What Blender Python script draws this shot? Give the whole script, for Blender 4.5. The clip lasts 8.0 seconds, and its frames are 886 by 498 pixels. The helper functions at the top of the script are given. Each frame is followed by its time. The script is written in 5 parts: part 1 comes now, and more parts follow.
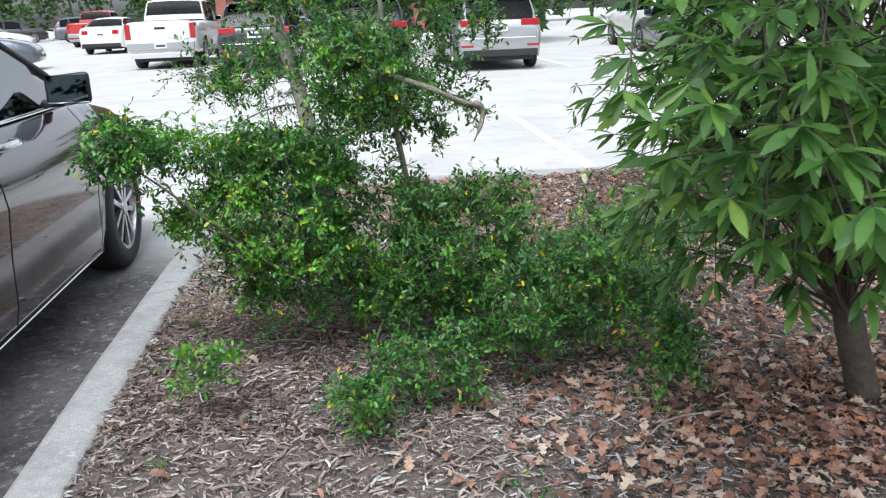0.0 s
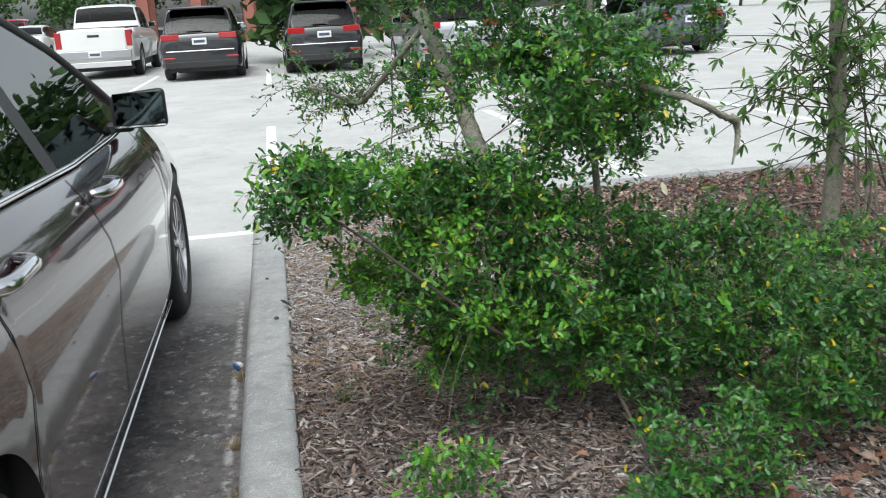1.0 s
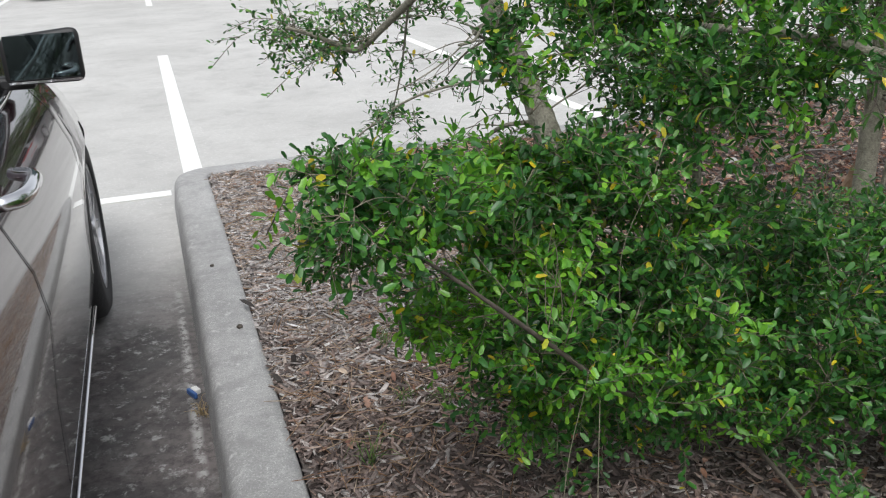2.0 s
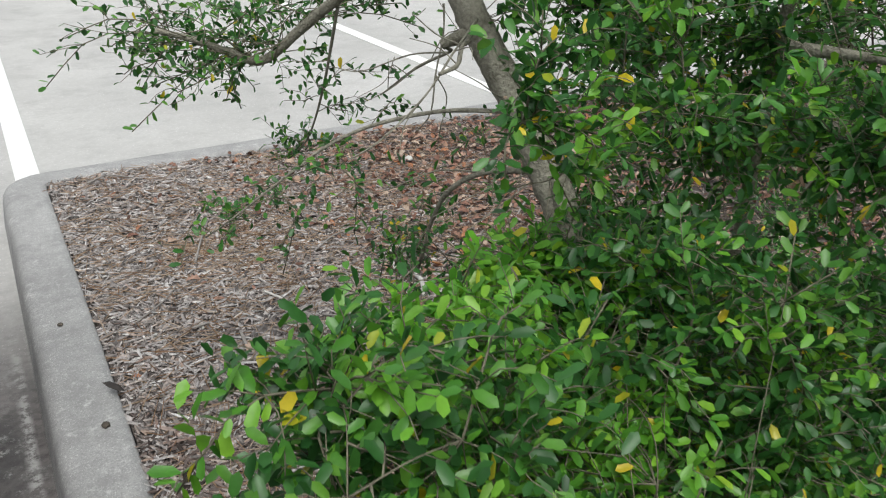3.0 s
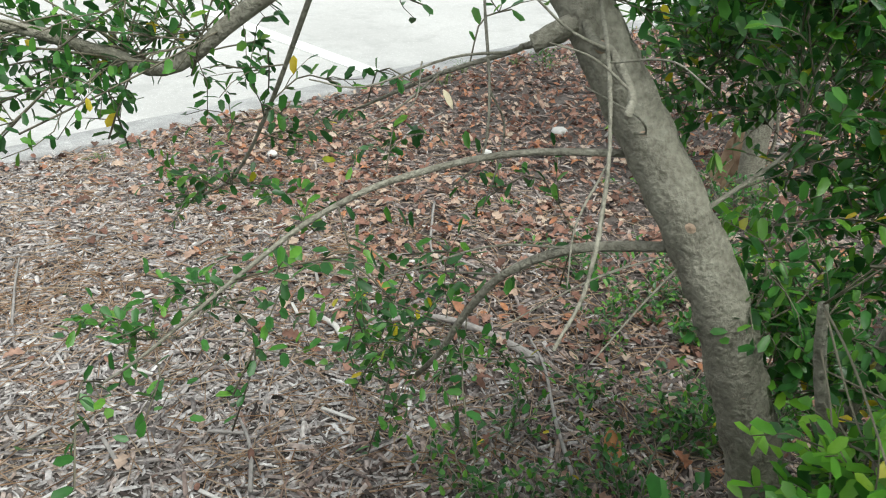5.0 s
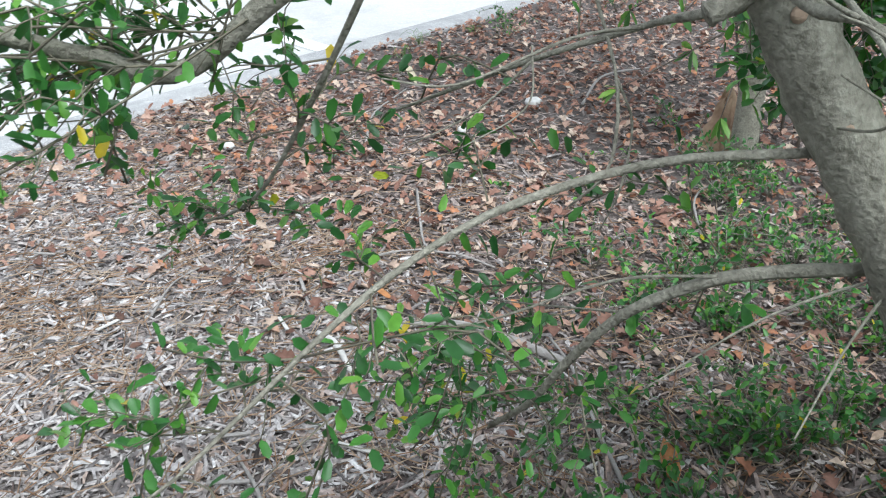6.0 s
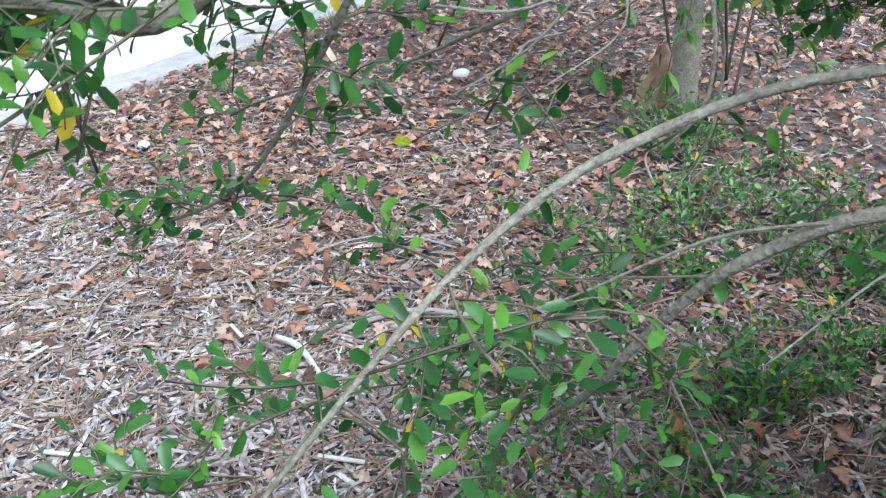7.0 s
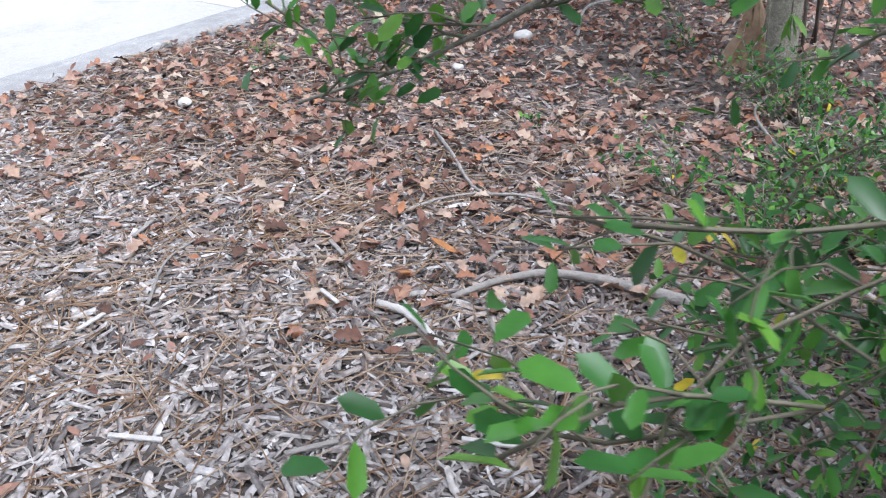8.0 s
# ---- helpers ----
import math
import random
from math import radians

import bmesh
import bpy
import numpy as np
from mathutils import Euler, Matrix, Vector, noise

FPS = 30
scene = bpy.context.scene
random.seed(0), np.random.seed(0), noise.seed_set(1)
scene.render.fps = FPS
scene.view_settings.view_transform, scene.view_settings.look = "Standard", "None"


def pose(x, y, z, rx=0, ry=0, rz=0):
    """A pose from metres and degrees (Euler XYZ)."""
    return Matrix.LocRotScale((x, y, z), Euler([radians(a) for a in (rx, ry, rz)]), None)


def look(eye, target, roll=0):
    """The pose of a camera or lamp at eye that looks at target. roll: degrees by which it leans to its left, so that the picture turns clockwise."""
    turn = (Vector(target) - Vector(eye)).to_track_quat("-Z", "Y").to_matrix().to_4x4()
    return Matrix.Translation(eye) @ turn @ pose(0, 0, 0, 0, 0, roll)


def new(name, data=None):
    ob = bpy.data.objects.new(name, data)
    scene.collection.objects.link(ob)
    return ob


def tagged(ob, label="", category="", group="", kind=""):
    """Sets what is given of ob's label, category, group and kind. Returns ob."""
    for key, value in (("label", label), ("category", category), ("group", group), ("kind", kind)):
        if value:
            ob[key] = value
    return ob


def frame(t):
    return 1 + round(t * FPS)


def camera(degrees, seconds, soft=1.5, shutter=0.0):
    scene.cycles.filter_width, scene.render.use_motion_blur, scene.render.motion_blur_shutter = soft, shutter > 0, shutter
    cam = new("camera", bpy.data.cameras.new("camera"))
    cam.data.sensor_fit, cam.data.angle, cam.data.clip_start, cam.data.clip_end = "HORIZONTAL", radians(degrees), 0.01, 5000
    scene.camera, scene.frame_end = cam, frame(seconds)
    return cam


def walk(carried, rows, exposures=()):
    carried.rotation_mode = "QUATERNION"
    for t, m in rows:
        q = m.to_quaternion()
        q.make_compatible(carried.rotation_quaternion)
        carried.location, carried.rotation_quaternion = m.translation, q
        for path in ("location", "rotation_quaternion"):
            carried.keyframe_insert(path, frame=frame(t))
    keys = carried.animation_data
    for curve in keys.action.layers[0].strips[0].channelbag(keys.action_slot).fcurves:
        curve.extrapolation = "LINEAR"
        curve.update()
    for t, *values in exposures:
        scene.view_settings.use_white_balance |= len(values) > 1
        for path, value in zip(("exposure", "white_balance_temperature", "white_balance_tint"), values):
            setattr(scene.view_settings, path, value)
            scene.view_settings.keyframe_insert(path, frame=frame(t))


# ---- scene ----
cam = camera(55.4, 8.0, soft=1.1, shutter=0.1)
PATH = [
    (0, (0.831, -5.693, 1.156), (1.011, -3.777, 0.611), -2.2),
    (0.5, (0.393, -5.367, 1.173), (0.755, -3.483, 0.609), -3.3),
    (1, (0.035, -4.982, 1.175), (0.388, -3.092, 0.628), -3.1),
    (1.2, (-0.055, -4.829, 1.179), (0.296, -2.937, 0.635), -2.8),
    (2.3, (-0.197, -3.945, 1.19), (0.524, -2.257, 0.396), -1.3),
    (2.5, (-0.189, -3.811, 1.199), (0.611, -2.165, 0.391), -0.7),
    (3, (-0.131, -3.499, 1.205), (0.737, -1.904, 0.367), -0.5),
    (3.5, (-0.064, -3.274, 1.216), (0.8, -1.676, 0.379), -0.3),
    (4, (-0.012, -3.15, 1.194), (0.974, -1.629, 0.349), 0.3),
    (4.5, (-0.036, -2.953, 1.14), (1.079, -1.542, 0.264), 1.3),
    (4.7, (-0.058, -2.884, 1.131), (1.123, -1.537, 0.242), 2.4),
    (5.8, (-0.05, -2.602, 1.078), (1.223, -1.4, 0.111), 1.1),
    (6, (-0.01, -2.538, 1.071), (1.291, -1.376, 0.091), 0.6),
    (6.5, (0.087, -2.483, 1.082), (1.498, -1.493, 0.069), -1.7),
    (7, (0.01, -2.379, 0.999), (1.427, -1.394, -0.012), -1.4),
    (7.5, (0.024, -2.267, 0.872), (1.435, -1.279, -0.144), -1.7),
    (8, (0.016, -2.062, 0.784), (1.462, -1.106, -0.213), -0.6),
]
walk(cam, [(t, look(e, g, r)) for t, e, g, r in PATH], exposures=[(0, 0.56, 6000, 8), (1, 0.26, 6150, 5), (2.5, 0.08, 6400, 11), (3.5, 0.0, 6450, 3), (4.5, 0.3, 6500, 2), (5.8, 0.68, 5950, 5), (6.5, 0.8, 5650, 7), (7, 0.9, 5620, 9), (7.5, 0.84, 5550, 12), (8, 0.68, 5750, 13)])

# ---------------------------------------------------------------- light
world = bpy.data.worlds.new("world")
scene.world = world
world.use_nodes = True
wn, wl = world.node_tree.nodes, world.node_tree.links
wn.clear()
sky = wn.new("ShaderNodeTexSky")
sky.sky_type = "NISHITA"
sky.sun_disc = False
sky.sun_elevation = radians(58)
sky.sun_rotation = radians(200)
sky.air_density, sky.dust_density, sky.ozone_density = 1.0, 4.0, 1.0
grey = wn.new("ShaderNodeHueSaturation")
grey.inputs["Saturation"].default_value, grey.inputs["Value"].default_value = 0.18, 1.3
bg = wn.new("ShaderNodeBackground")
bg.inputs["Strength"].default_value = 0.15
out = wn.new("ShaderNodeOutputWorld")
wl.new(sky.outputs[0], grey.inputs["Color"])
wl.new(grey.outputs[0], bg.inputs["Color"])
wl.new(bg.outputs[0], out.inputs[0])
sun_data = bpy.data.lights.new("sun", "SUN")
sun_data.energy, sun_data.angle, sun_data.color = 0.8, radians(25), (1.0, 0.97, 0.92)
sun = new("sun", sun_data)
sun.matrix_world = look((0, 0, 30), (0 + 4, 0 + 12, 0))

# ---------------------------------------------------------------- materials
def mat(name, color, rough=0.8, metal=0.0, vary=0.25, scale=20.0, bump=0.3, second=None, spec=0.5, coat=0.0, island=0.0, coarse=1.5):
    """Two scales of colour noise, roughness noise and bump, all in object metres."""
    m = bpy.data.materials.new(name)
    m.use_nodes = True
    n, l = m.node_tree.nodes, m.node_tree.links
    b = n["Principled BSDF"]
    co = n.new("ShaderNodeTexCoord")
    fine = n.new("ShaderNodeTexNoise")
    fine.inputs["Scale"].default_value, fine.inputs["Detail"].default_value = scale, 6
    big = n.new("ShaderNodeTexNoise")
    big.inputs["Scale"].default_value, big.inputs["Detail"].default_value = coarse, 4
    l.new(co.outputs["Object"], fine.inputs["Vector"])
    l.new(co.outputs["Object"], big.inputs["Vector"])
    add = n.new("ShaderNodeMath")
    add.operation = "ADD"
    l.new(fine.outputs["Fac"], add.inputs[0])
    l.new(big.outputs["Fac"], add.inputs[1])
    ramp = n.new("ShaderNodeMapRange")
    ramp.inputs["From Min"].default_value, ramp.inputs["From Max"].default_value = 0.6, 1.4
    l.new(add.outputs[0], ramp.inputs["Value"])
    mix = n.new("ShaderNodeMix")
    mix.data_type = "RGBA"
    lo = second if second else tuple(c * (1 - vary) for c in color)
    hi = color if second else tuple(min(1, c * (1 + vary)) for c in color)
    mix.inputs[6].default_value, mix.inputs[7].default_value = (*lo, 1), (*hi, 1)
    l.new(ramp.outputs[0], mix.inputs[0])
    last = mix.outputs[2]
    if island:
        geo = n.new("ShaderNodeNewGeometry")
        hsv = n.new("ShaderNodeHueSaturation")
        r = n.new("ShaderNodeMapRange")
        r.inputs["To Min"].default_value, r.inputs["To Max"].default_value = 1 - island, 1 + island
        l.new(geo.outputs["Random Per Island"], r.inputs["Value"])
        l.new(r.outputs[0], hsv.inputs["Value"])
        l.new(last, hsv.inputs["Color"])
        last = hsv.outputs[0]
    l.new(last, b.inputs["Base Color"])
    b.inputs["Roughness"].default_value, b.inputs["Metallic"].default_value = rough, metal
    b.inputs["Specular IOR Level"].default_value = spec
    b.inputs["Coat Weight"].default_value = coat
    b.inputs["Coat Roughness"].default_value = 0.03
    if bump:
        bp = n.new("ShaderNodeBump")
        bp.inputs["Strength"].default_value, bp.inputs["Distance"].default_value = bump, 0.01
        l.new(fine.outputs["Fac"], bp.inputs["Height"])
        l.new(bp.outputs[0], b.inputs["Normal"])
    return m


def island_ramp(name, stops, rough=0.6, spec=0.5, trans=0.0, grain=0.15, scale=60.0, bump=0.0):
    """Loose pieces in one mesh: each island takes its own colour from the stops."""
    m = bpy.data.materials.new(name)
    m.use_nodes = True
    n, l = m.node_tree.nodes, m.node_tree.links
    b = n["Principled BSDF"]
    geo = n.new("ShaderNodeNewGeometry")
    cr = n.new("ShaderNodeValToRGB")
    while len(cr.color_ramp.elements) < len(stops):
        cr.color_ramp.elements.new(0.5)
    for e, (p, c) in zip(cr.color_ramp.elements, stops):
        e.position, e.color = p, (*c, 1)
    l.new(geo.outputs["Random Per Island"], cr.inputs[0])
    co = n.new("ShaderNodeTexCoord")
    noise_tex = n.new("ShaderNodeTexNoise")
    noise_tex.inputs["Scale"].default_value, noise_tex.inputs["Detail"].default_value = scale, 5
    l.new(co.outputs["Object"], noise_tex.inputs["Vector"])
    rg = n.new("ShaderNodeMapRange")
    rg.inputs["From Min"].default_value, rg.inputs["From Max"].default_value = 0.3, 0.7
    rg.inputs["To Min"].default_value, rg.inputs["To Max"].default_value = 1 - grain, 1 + grain
    l.new(noise_tex.outputs["Fac"], rg.inputs["Value"])
    hsv = n.new("ShaderNodeHueSaturation")
    l.new(cr.outputs[0], hsv.inputs["Color"])
    l.new(rg.outputs[0], hsv.inputs["Value"])
    l.new(hsv.outputs[0], b.inputs["Base Color"])
    b.inputs["Roughness"].default_value = rough
    b.inputs["Specular IOR Level"].default_value = spec
    if bump:
        bp = n.new("ShaderNodeBump")
        bp.inputs["Strength"].default_value, bp.inputs["Distance"].default_value = bump, 0.003
        l.new(noise_tex.outputs["Fac"], bp.inputs["Height"])
        l.new(bp.outputs[0], b.inputs["Normal"])
    if trans:
        tr = n.new("ShaderNodeBsdfTranslucent")
        l.new(hsv.outputs[0], tr.inputs["Color"])
        mx = n.new("ShaderNodeMixShader")
        mx.inputs[0].default_value = trans
        l.new(b.outputs[0], mx.inputs[1])
        l.new(tr.outputs[0], mx.inputs[2])
        l.new(mx.outputs[0], n["Material Output"].inputs["Surface"])
    return m


def concrete(name, pale, dark, stain):
    """Concrete: grain, broad blotches, and dark worn stains with pale crusts where stain is above zero."""
    m = bpy.data.materials.new(name)
    m.use_nodes = True
    n, l = m.node_tree.nodes, m.node_tree.links
    b = n["Principled BSDF"]
    co = n.new("ShaderNodeTexCoord")

    def noise_node(scale, detail, rough=0.6):
        t = n.new("ShaderNodeTexNoise")
        t.inputs["Scale"].default_value, t.inputs["Detail"].default_value, t.inputs["Roughness"].default_value = scale, detail, rough
        l.new(co.outputs["Object"], t.inputs["Vector"])
        return t.outputs["Fac"]

    def ranged(v, a, c, lo=0.0, hi=1.0):
        r = n.new("ShaderNodeMapRange")
        r.inputs["From Min"].default_value, r.inputs["From Max"].default_value = a, c
        r.inputs["To Min"].default_value, r.inputs["To Max"].default_value = lo, hi
        l.new(v, r.inputs["Value"])
        return r.outputs[0]

    def mixed(f, a, c):
        x = n.new("ShaderNodeMix")
        x.data_type = "RGBA"
        l.new(f, x.inputs[0])
        for k, v in ((6, a), (7, c)):
            if isinstance(v, tuple):
                x.inputs[k].default_value = (*v, 1)
            else:
                l.new(v, x.inputs[k])
        return x.outputs[2]

    def times(a, c):
        x = n.new("ShaderNodeMath")
        x.operation = "MULTIPLY"
        l.new(a, x.inputs[0])
        l.new(c, x.inputs[1])
        return x.outputs[0]

    fine = noise_node(45, 8, 0.75)
    blot = noise_node(0.9, 7, 0.62)
    col = mixed(ranged(blot, 0.35, 0.65), tuple(c * 0.8 for c in pale), pale)
    col = mixed(ranged(fine, 0.35, 0.7, 0.0, 0.4), col, tuple(c * 0.55 for c in pale))
    pits = noise_node(150, 3, 0.6)
    col = mixed(ranged(pits, 0.63, 0.70, 0.0, 0.6), col, tuple(min(1, c * 1.9) for c in pale))
    streak = noise_node(4.5, 9, 0.72)
    col = mixed(ranged(streak, 0.5, 0.72, 0.0, 0.45), col, tuple(c * 0.5 for c in pale))
    if not stain:
        col = mixed(ranged(noise_node(190, 4, 0.8), 0.47, 0.62, 0.0, 0.55), col, tuple(c * 0.42 for c in pale))
        col = mixed(ranged(noise_node(260, 2, 0.6), 0.60, 0.68, 0.0, 0.6), col, tuple(min(1, c * 1.7) for c in pale))
        col = mixed(ranged(noise_node(7, 8, 0.75), 0.44, 0.62, 0.0, 0.62), col, tuple(c * 0.5 for c in pale))
        col = mixed(ranged(noise_node(17, 9, 0.8), 0.56, 0.66, 0.0, 0.7), col, tuple(min(1, c * 1.35) for c in pale))
    if stain:
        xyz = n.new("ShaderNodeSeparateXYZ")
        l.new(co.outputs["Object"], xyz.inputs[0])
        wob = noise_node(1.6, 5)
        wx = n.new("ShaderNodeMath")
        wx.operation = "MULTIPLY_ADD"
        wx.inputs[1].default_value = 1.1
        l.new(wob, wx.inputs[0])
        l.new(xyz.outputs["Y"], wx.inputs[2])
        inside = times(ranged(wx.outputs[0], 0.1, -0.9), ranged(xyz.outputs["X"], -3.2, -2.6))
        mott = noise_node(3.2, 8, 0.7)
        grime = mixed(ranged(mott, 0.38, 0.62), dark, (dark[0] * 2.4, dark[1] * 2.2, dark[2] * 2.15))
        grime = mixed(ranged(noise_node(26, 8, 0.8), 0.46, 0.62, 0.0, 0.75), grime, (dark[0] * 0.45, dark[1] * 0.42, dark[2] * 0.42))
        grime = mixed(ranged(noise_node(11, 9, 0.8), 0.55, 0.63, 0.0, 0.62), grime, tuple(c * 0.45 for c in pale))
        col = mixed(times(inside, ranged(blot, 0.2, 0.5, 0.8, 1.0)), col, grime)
        crust = noise_node(14, 9, 0.8)
        strip = times(ranged(xyz.outputs["X"], -0.85, -0.42), ranged(xyz.outputs["X"], -0.2, -0.3))
        crusty = times(times(strip, inside), ranged(crust, 0.55, 0.62))
        col = mixed(crusty, col, tuple(c * 0.75 for c in pale))
        seam = times(times(ranged(xyz.outputs["X"], -0.245, -0.228), ranged(xyz.outputs["X"], -0.205, -0.218)), ranged(noise_node(16, 8, 0.75), 0.48, 0.56, 0.0, 0.8))
        col = mixed(times(seam, inside), col, tuple(c * 0.85 for c in pale))
    l.new(col, b.inputs["Base Color"])
    b.inputs["Roughness"].default_value = 0.85
    bp = n.new("ShaderNodeBump")
    bp.inputs["Strength"].default_value, bp.inputs["Distance"].default_value = 0.35, 0.006
    l.new(fine, bp.inputs["Height"])
    l.new(bp.outputs[0], b.inputs["Normal"])
    return m


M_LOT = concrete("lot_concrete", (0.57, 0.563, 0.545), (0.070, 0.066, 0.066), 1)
M_KERB = concrete("kerb_concrete", (0.47, 0.468, 0.462), (0.2, 0.2, 0.2), 0)
M_STRIPE = mat("stripe_paint", (0.82, 0.82, 0.80), 0.6, vary=0.08, scale=30, bump=0.15)
M_SOIL = mat("mulch_soil", (0.17, 0.145, 0.13), 0.95, vary=0.5, scale=60, bump=1.0, second=(0.06, 0.05, 0.045), coarse=3)
M_CHIP = island_ramp("grey_chips", [(0.0, (0.095, 0.087, 0.085)), (0.22, (0.225, 0.200, 0.188)), (0.5, (0.375, 0.348, 0.335)), (0.70, (0.455, 0.435, 0.425)), (0.84, (0.34, 0.255, 0.205)), (0.95, (0.51, 0.49, 0.475)), (1.0, (0.64, 0.62, 0.61))], 0.9, 0.25, grain=0.4, scale=90, bump=0.6)
M_CHIP_BROWN = island_ramp("brown_chips", [(0.0, (0.070, 0.056, 0.050)), (0.3, (0.165, 0.136, 0.124)), (0.6, (0.275, 0.238, 0.222)), (0.85, (0.335, 0.250, 0.208)), (1.0, (0.480, 0.450, 0.432))], 0.9, 0.25, grain=0.4, scale=90, bump=0.6)
# the brown chips again, darker: shade under the holly put into the colour
M_CHIP_SHADED = island_ramp("shaded_brown_chips", [(0.0, (0.038, 0.030, 0.027)), (0.3, (0.120, 0.092, 0.082)), (0.6, (0.205, 0.168, 0.155)), (0.85, (0.265, 0.185, 0.150)), (1.0, (0.440, 0.410, 0.392))], 0.9, 0.25, grain=0.4, scale=90, bump=0.6)
M_NEEDLE = island_ramp("pine_straw", [(0.0, (0.20, 0.11, 0.06)), (0.5, (0.33, 0.225, 0.145)), (1.0, (0.43, 0.345, 0.26))], 0.8, 0.3)
M_LITTER = island_ramp("dead_leaves", [(0.0, (0.105, 0.060, 0.045)), (0.3, (0.235, 0.122, 0.090)), (0.58, (0.36, 0.212, 0.158)), (0.85, (0.520, 0.425, 0.335)), (0.94, (0.350, 0.165, 0.098)), (1.0, (0.420, 0.195, 0.098))], 0.8, 0.3, trans=0.12, grain=0.25, scale=70)
M_BARK = mat("bark", (0.37, 0.355, 0.285), 0.92, scale=170, bump=0.6, second=(0.120, 0.112, 0.084), coarse=32)
M_SCAR = mat("scar_wood", (0.34, 0.25, 0.18), 0.9, vary=0.3, scale=120, bump=0.6)
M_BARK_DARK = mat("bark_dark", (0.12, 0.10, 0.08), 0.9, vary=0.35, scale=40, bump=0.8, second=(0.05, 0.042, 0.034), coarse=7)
M_LEAF = island_ramp("holly_leaves", [(0.0, (0.024, 0.090, 0.022)), (0.45, (0.046, 0.165, 0.032)), (0.8, (0.085, 0.25, 0.036)), (0.975, (0.15, 0.34, 0.04)), (0.99, (0.60, 0.48, 0.02)), (1.0, (0.68, 0.52, 0.03))], 0.34, 0.5, trans=0.3, grain=0.12, scale=120)
M_YOUNG = island_ramp("young_leaves", [(0.0, (0.07, 0.24, 0.03)), (0.6, (0.15, 0.40, 0.035)), (0.972, (0.25, 0.50, 0.045)), (1.0, (0.66, 0.52, 0.04))], 0.36, 0.5, trans=0.35, grain=0.1, scale=120)
M_TWIG = mat("twig_bark", (0.17, 0.155, 0.11), 0.85, vary=0.3, scale=60, bump=0.3)
M_OAK = island_ramp("oak_leaves", [(0.0, (0.048, 0.125, 0.030)), (0.5, (0.090, 0.205, 0.044)), (0.9, (0.150, 0.300, 0.058)), (1.0, (0.24, 0.38, 0.07))], 0.42, 0.5, trans=0.45, grain=0.12, scale=60)
M_FAR = island_ramp("far_leaves", [(0.0, (0.03, 0.07, 0.022)), (0.5, (0.055, 0.11, 0.035)), (1.0, (0.10, 0.17, 0.055))], 0.8, 0.2, trans=0.2)


def pane(name, tint, ior):
    """Tinted window glass: clear along the view, glossy by Fresnel."""
    m = bpy.data.materials.new(name)
    m.use_nodes = True
    n, l = m.node_tree.nodes, m.node_tree.links
    n.remove(n["Principled BSDF"])
    tr, gl, mx, fr = n.new("ShaderNodeBsdfTransparent"), n.new("ShaderNodeBsdfGlossy"), n.new("ShaderNodeMixShader"), n.new("ShaderNodeFresnel")
    tr.inputs["Color"].default_value = (*tint, 1)
    gl.inputs["Roughness"].default_value = 0.01
    fr.inputs["IOR"].default_value = ior
    l.new(fr.outputs[0], mx.inputs[0])
    l.new(tr.outputs[0], mx.inputs[1])
    l.new(gl.outputs[0], mx.inputs[2])
    l.new(mx.outputs[0], n["Material Output"].inputs["Surface"])
    return m


M_GLASS = pane("car_glass", (0.42, 0.46, 0.46), 4.4)
M_GLASS_FAR = pane("tinted_glass", (0.10, 0.11, 0.115), 1.32)
M_MIRROR = mat("mirror_glass", (0.10, 0.13, 0.135), 0.02, metal=1.0, vary=0.02, bump=0.0)
M_SEAT = mat("seat_cloth", (0.05, 0.05, 0.052), 0.85, vary=0.2, scale=90, bump=0.3)
M_WHITEWOOD = mat("bleached_wood", (0.55, 0.53, 0.50), 0.9, vary=0.2, scale=70, bump=0.6)
M_GREYWOOD = mat("grey_wood", (0.30, 0.28, 0.26), 0.9, vary=0.3, scale=60, bump=0.7)
M_PALEBARK = mat("torn_bark", (0.44, 0.33, 0.22), 0.9, vary=0.35, scale=30, bump=0.8, second=(0.18, 0.10, 0.06), coarse=12)
M_STONE = mat("pale_stone", (0.62, 0.61, 0.58), 0.9, vary=0.2, scale=40, bump=0.5)
M_TYRE = mat("tyre_rubber", (0.022, 0.022, 0.023), 0.75, vary=0.3, scale=60, bump=0.3)
M_RIM = mat("alloy_rim", (0.48, 0.48, 0.50), 0.28, metal=0.9, vary=0.1, scale=40, bump=0.0)
M_RIM_DARK = mat("rim_dark", (0.05, 0.05, 0.055), 0.35, metal=0.6, vary=0.2, bump=0.0)
M_CHROME = mat("chrome", (0.8, 0.8, 0.82), 0.06, metal=1.0, vary=0.03, bump=0.0)
M_PLASTIC = mat("black_plastic", (0.02, 0.02, 0.021), 0.5, vary=0.2, scale=80, bump=0.1)
M_GAP = mat("panel_gap", (0.008, 0.008, 0.009), 0.8, vary=0.1, bump=0.0)
M_TAIL = mat("tail_lens", (0.36, 0.012, 0.015), 0.12, vary=0.15, bump=0.0, coat=0.6)
M_PLATE = mat("plate", (0.7, 0.7, 0.68), 0.5, vary=0.05, bump=0.0)
M_BAR = mat("plate_bar", (0.06, 0.07, 0.14), 0.5, vary=0.05, bump=0.0)
M_BRICK = mat("red_brick", (0.26, 0.10, 0.075), 0.85, vary=0.3, scale=12, bump=0.4)


def paint(name, color, metal=0.55, rough=0.28):
    return mat(name, color, rough, metal=metal, vary=0.05, scale=300, bump=0.0, coat=1.0)


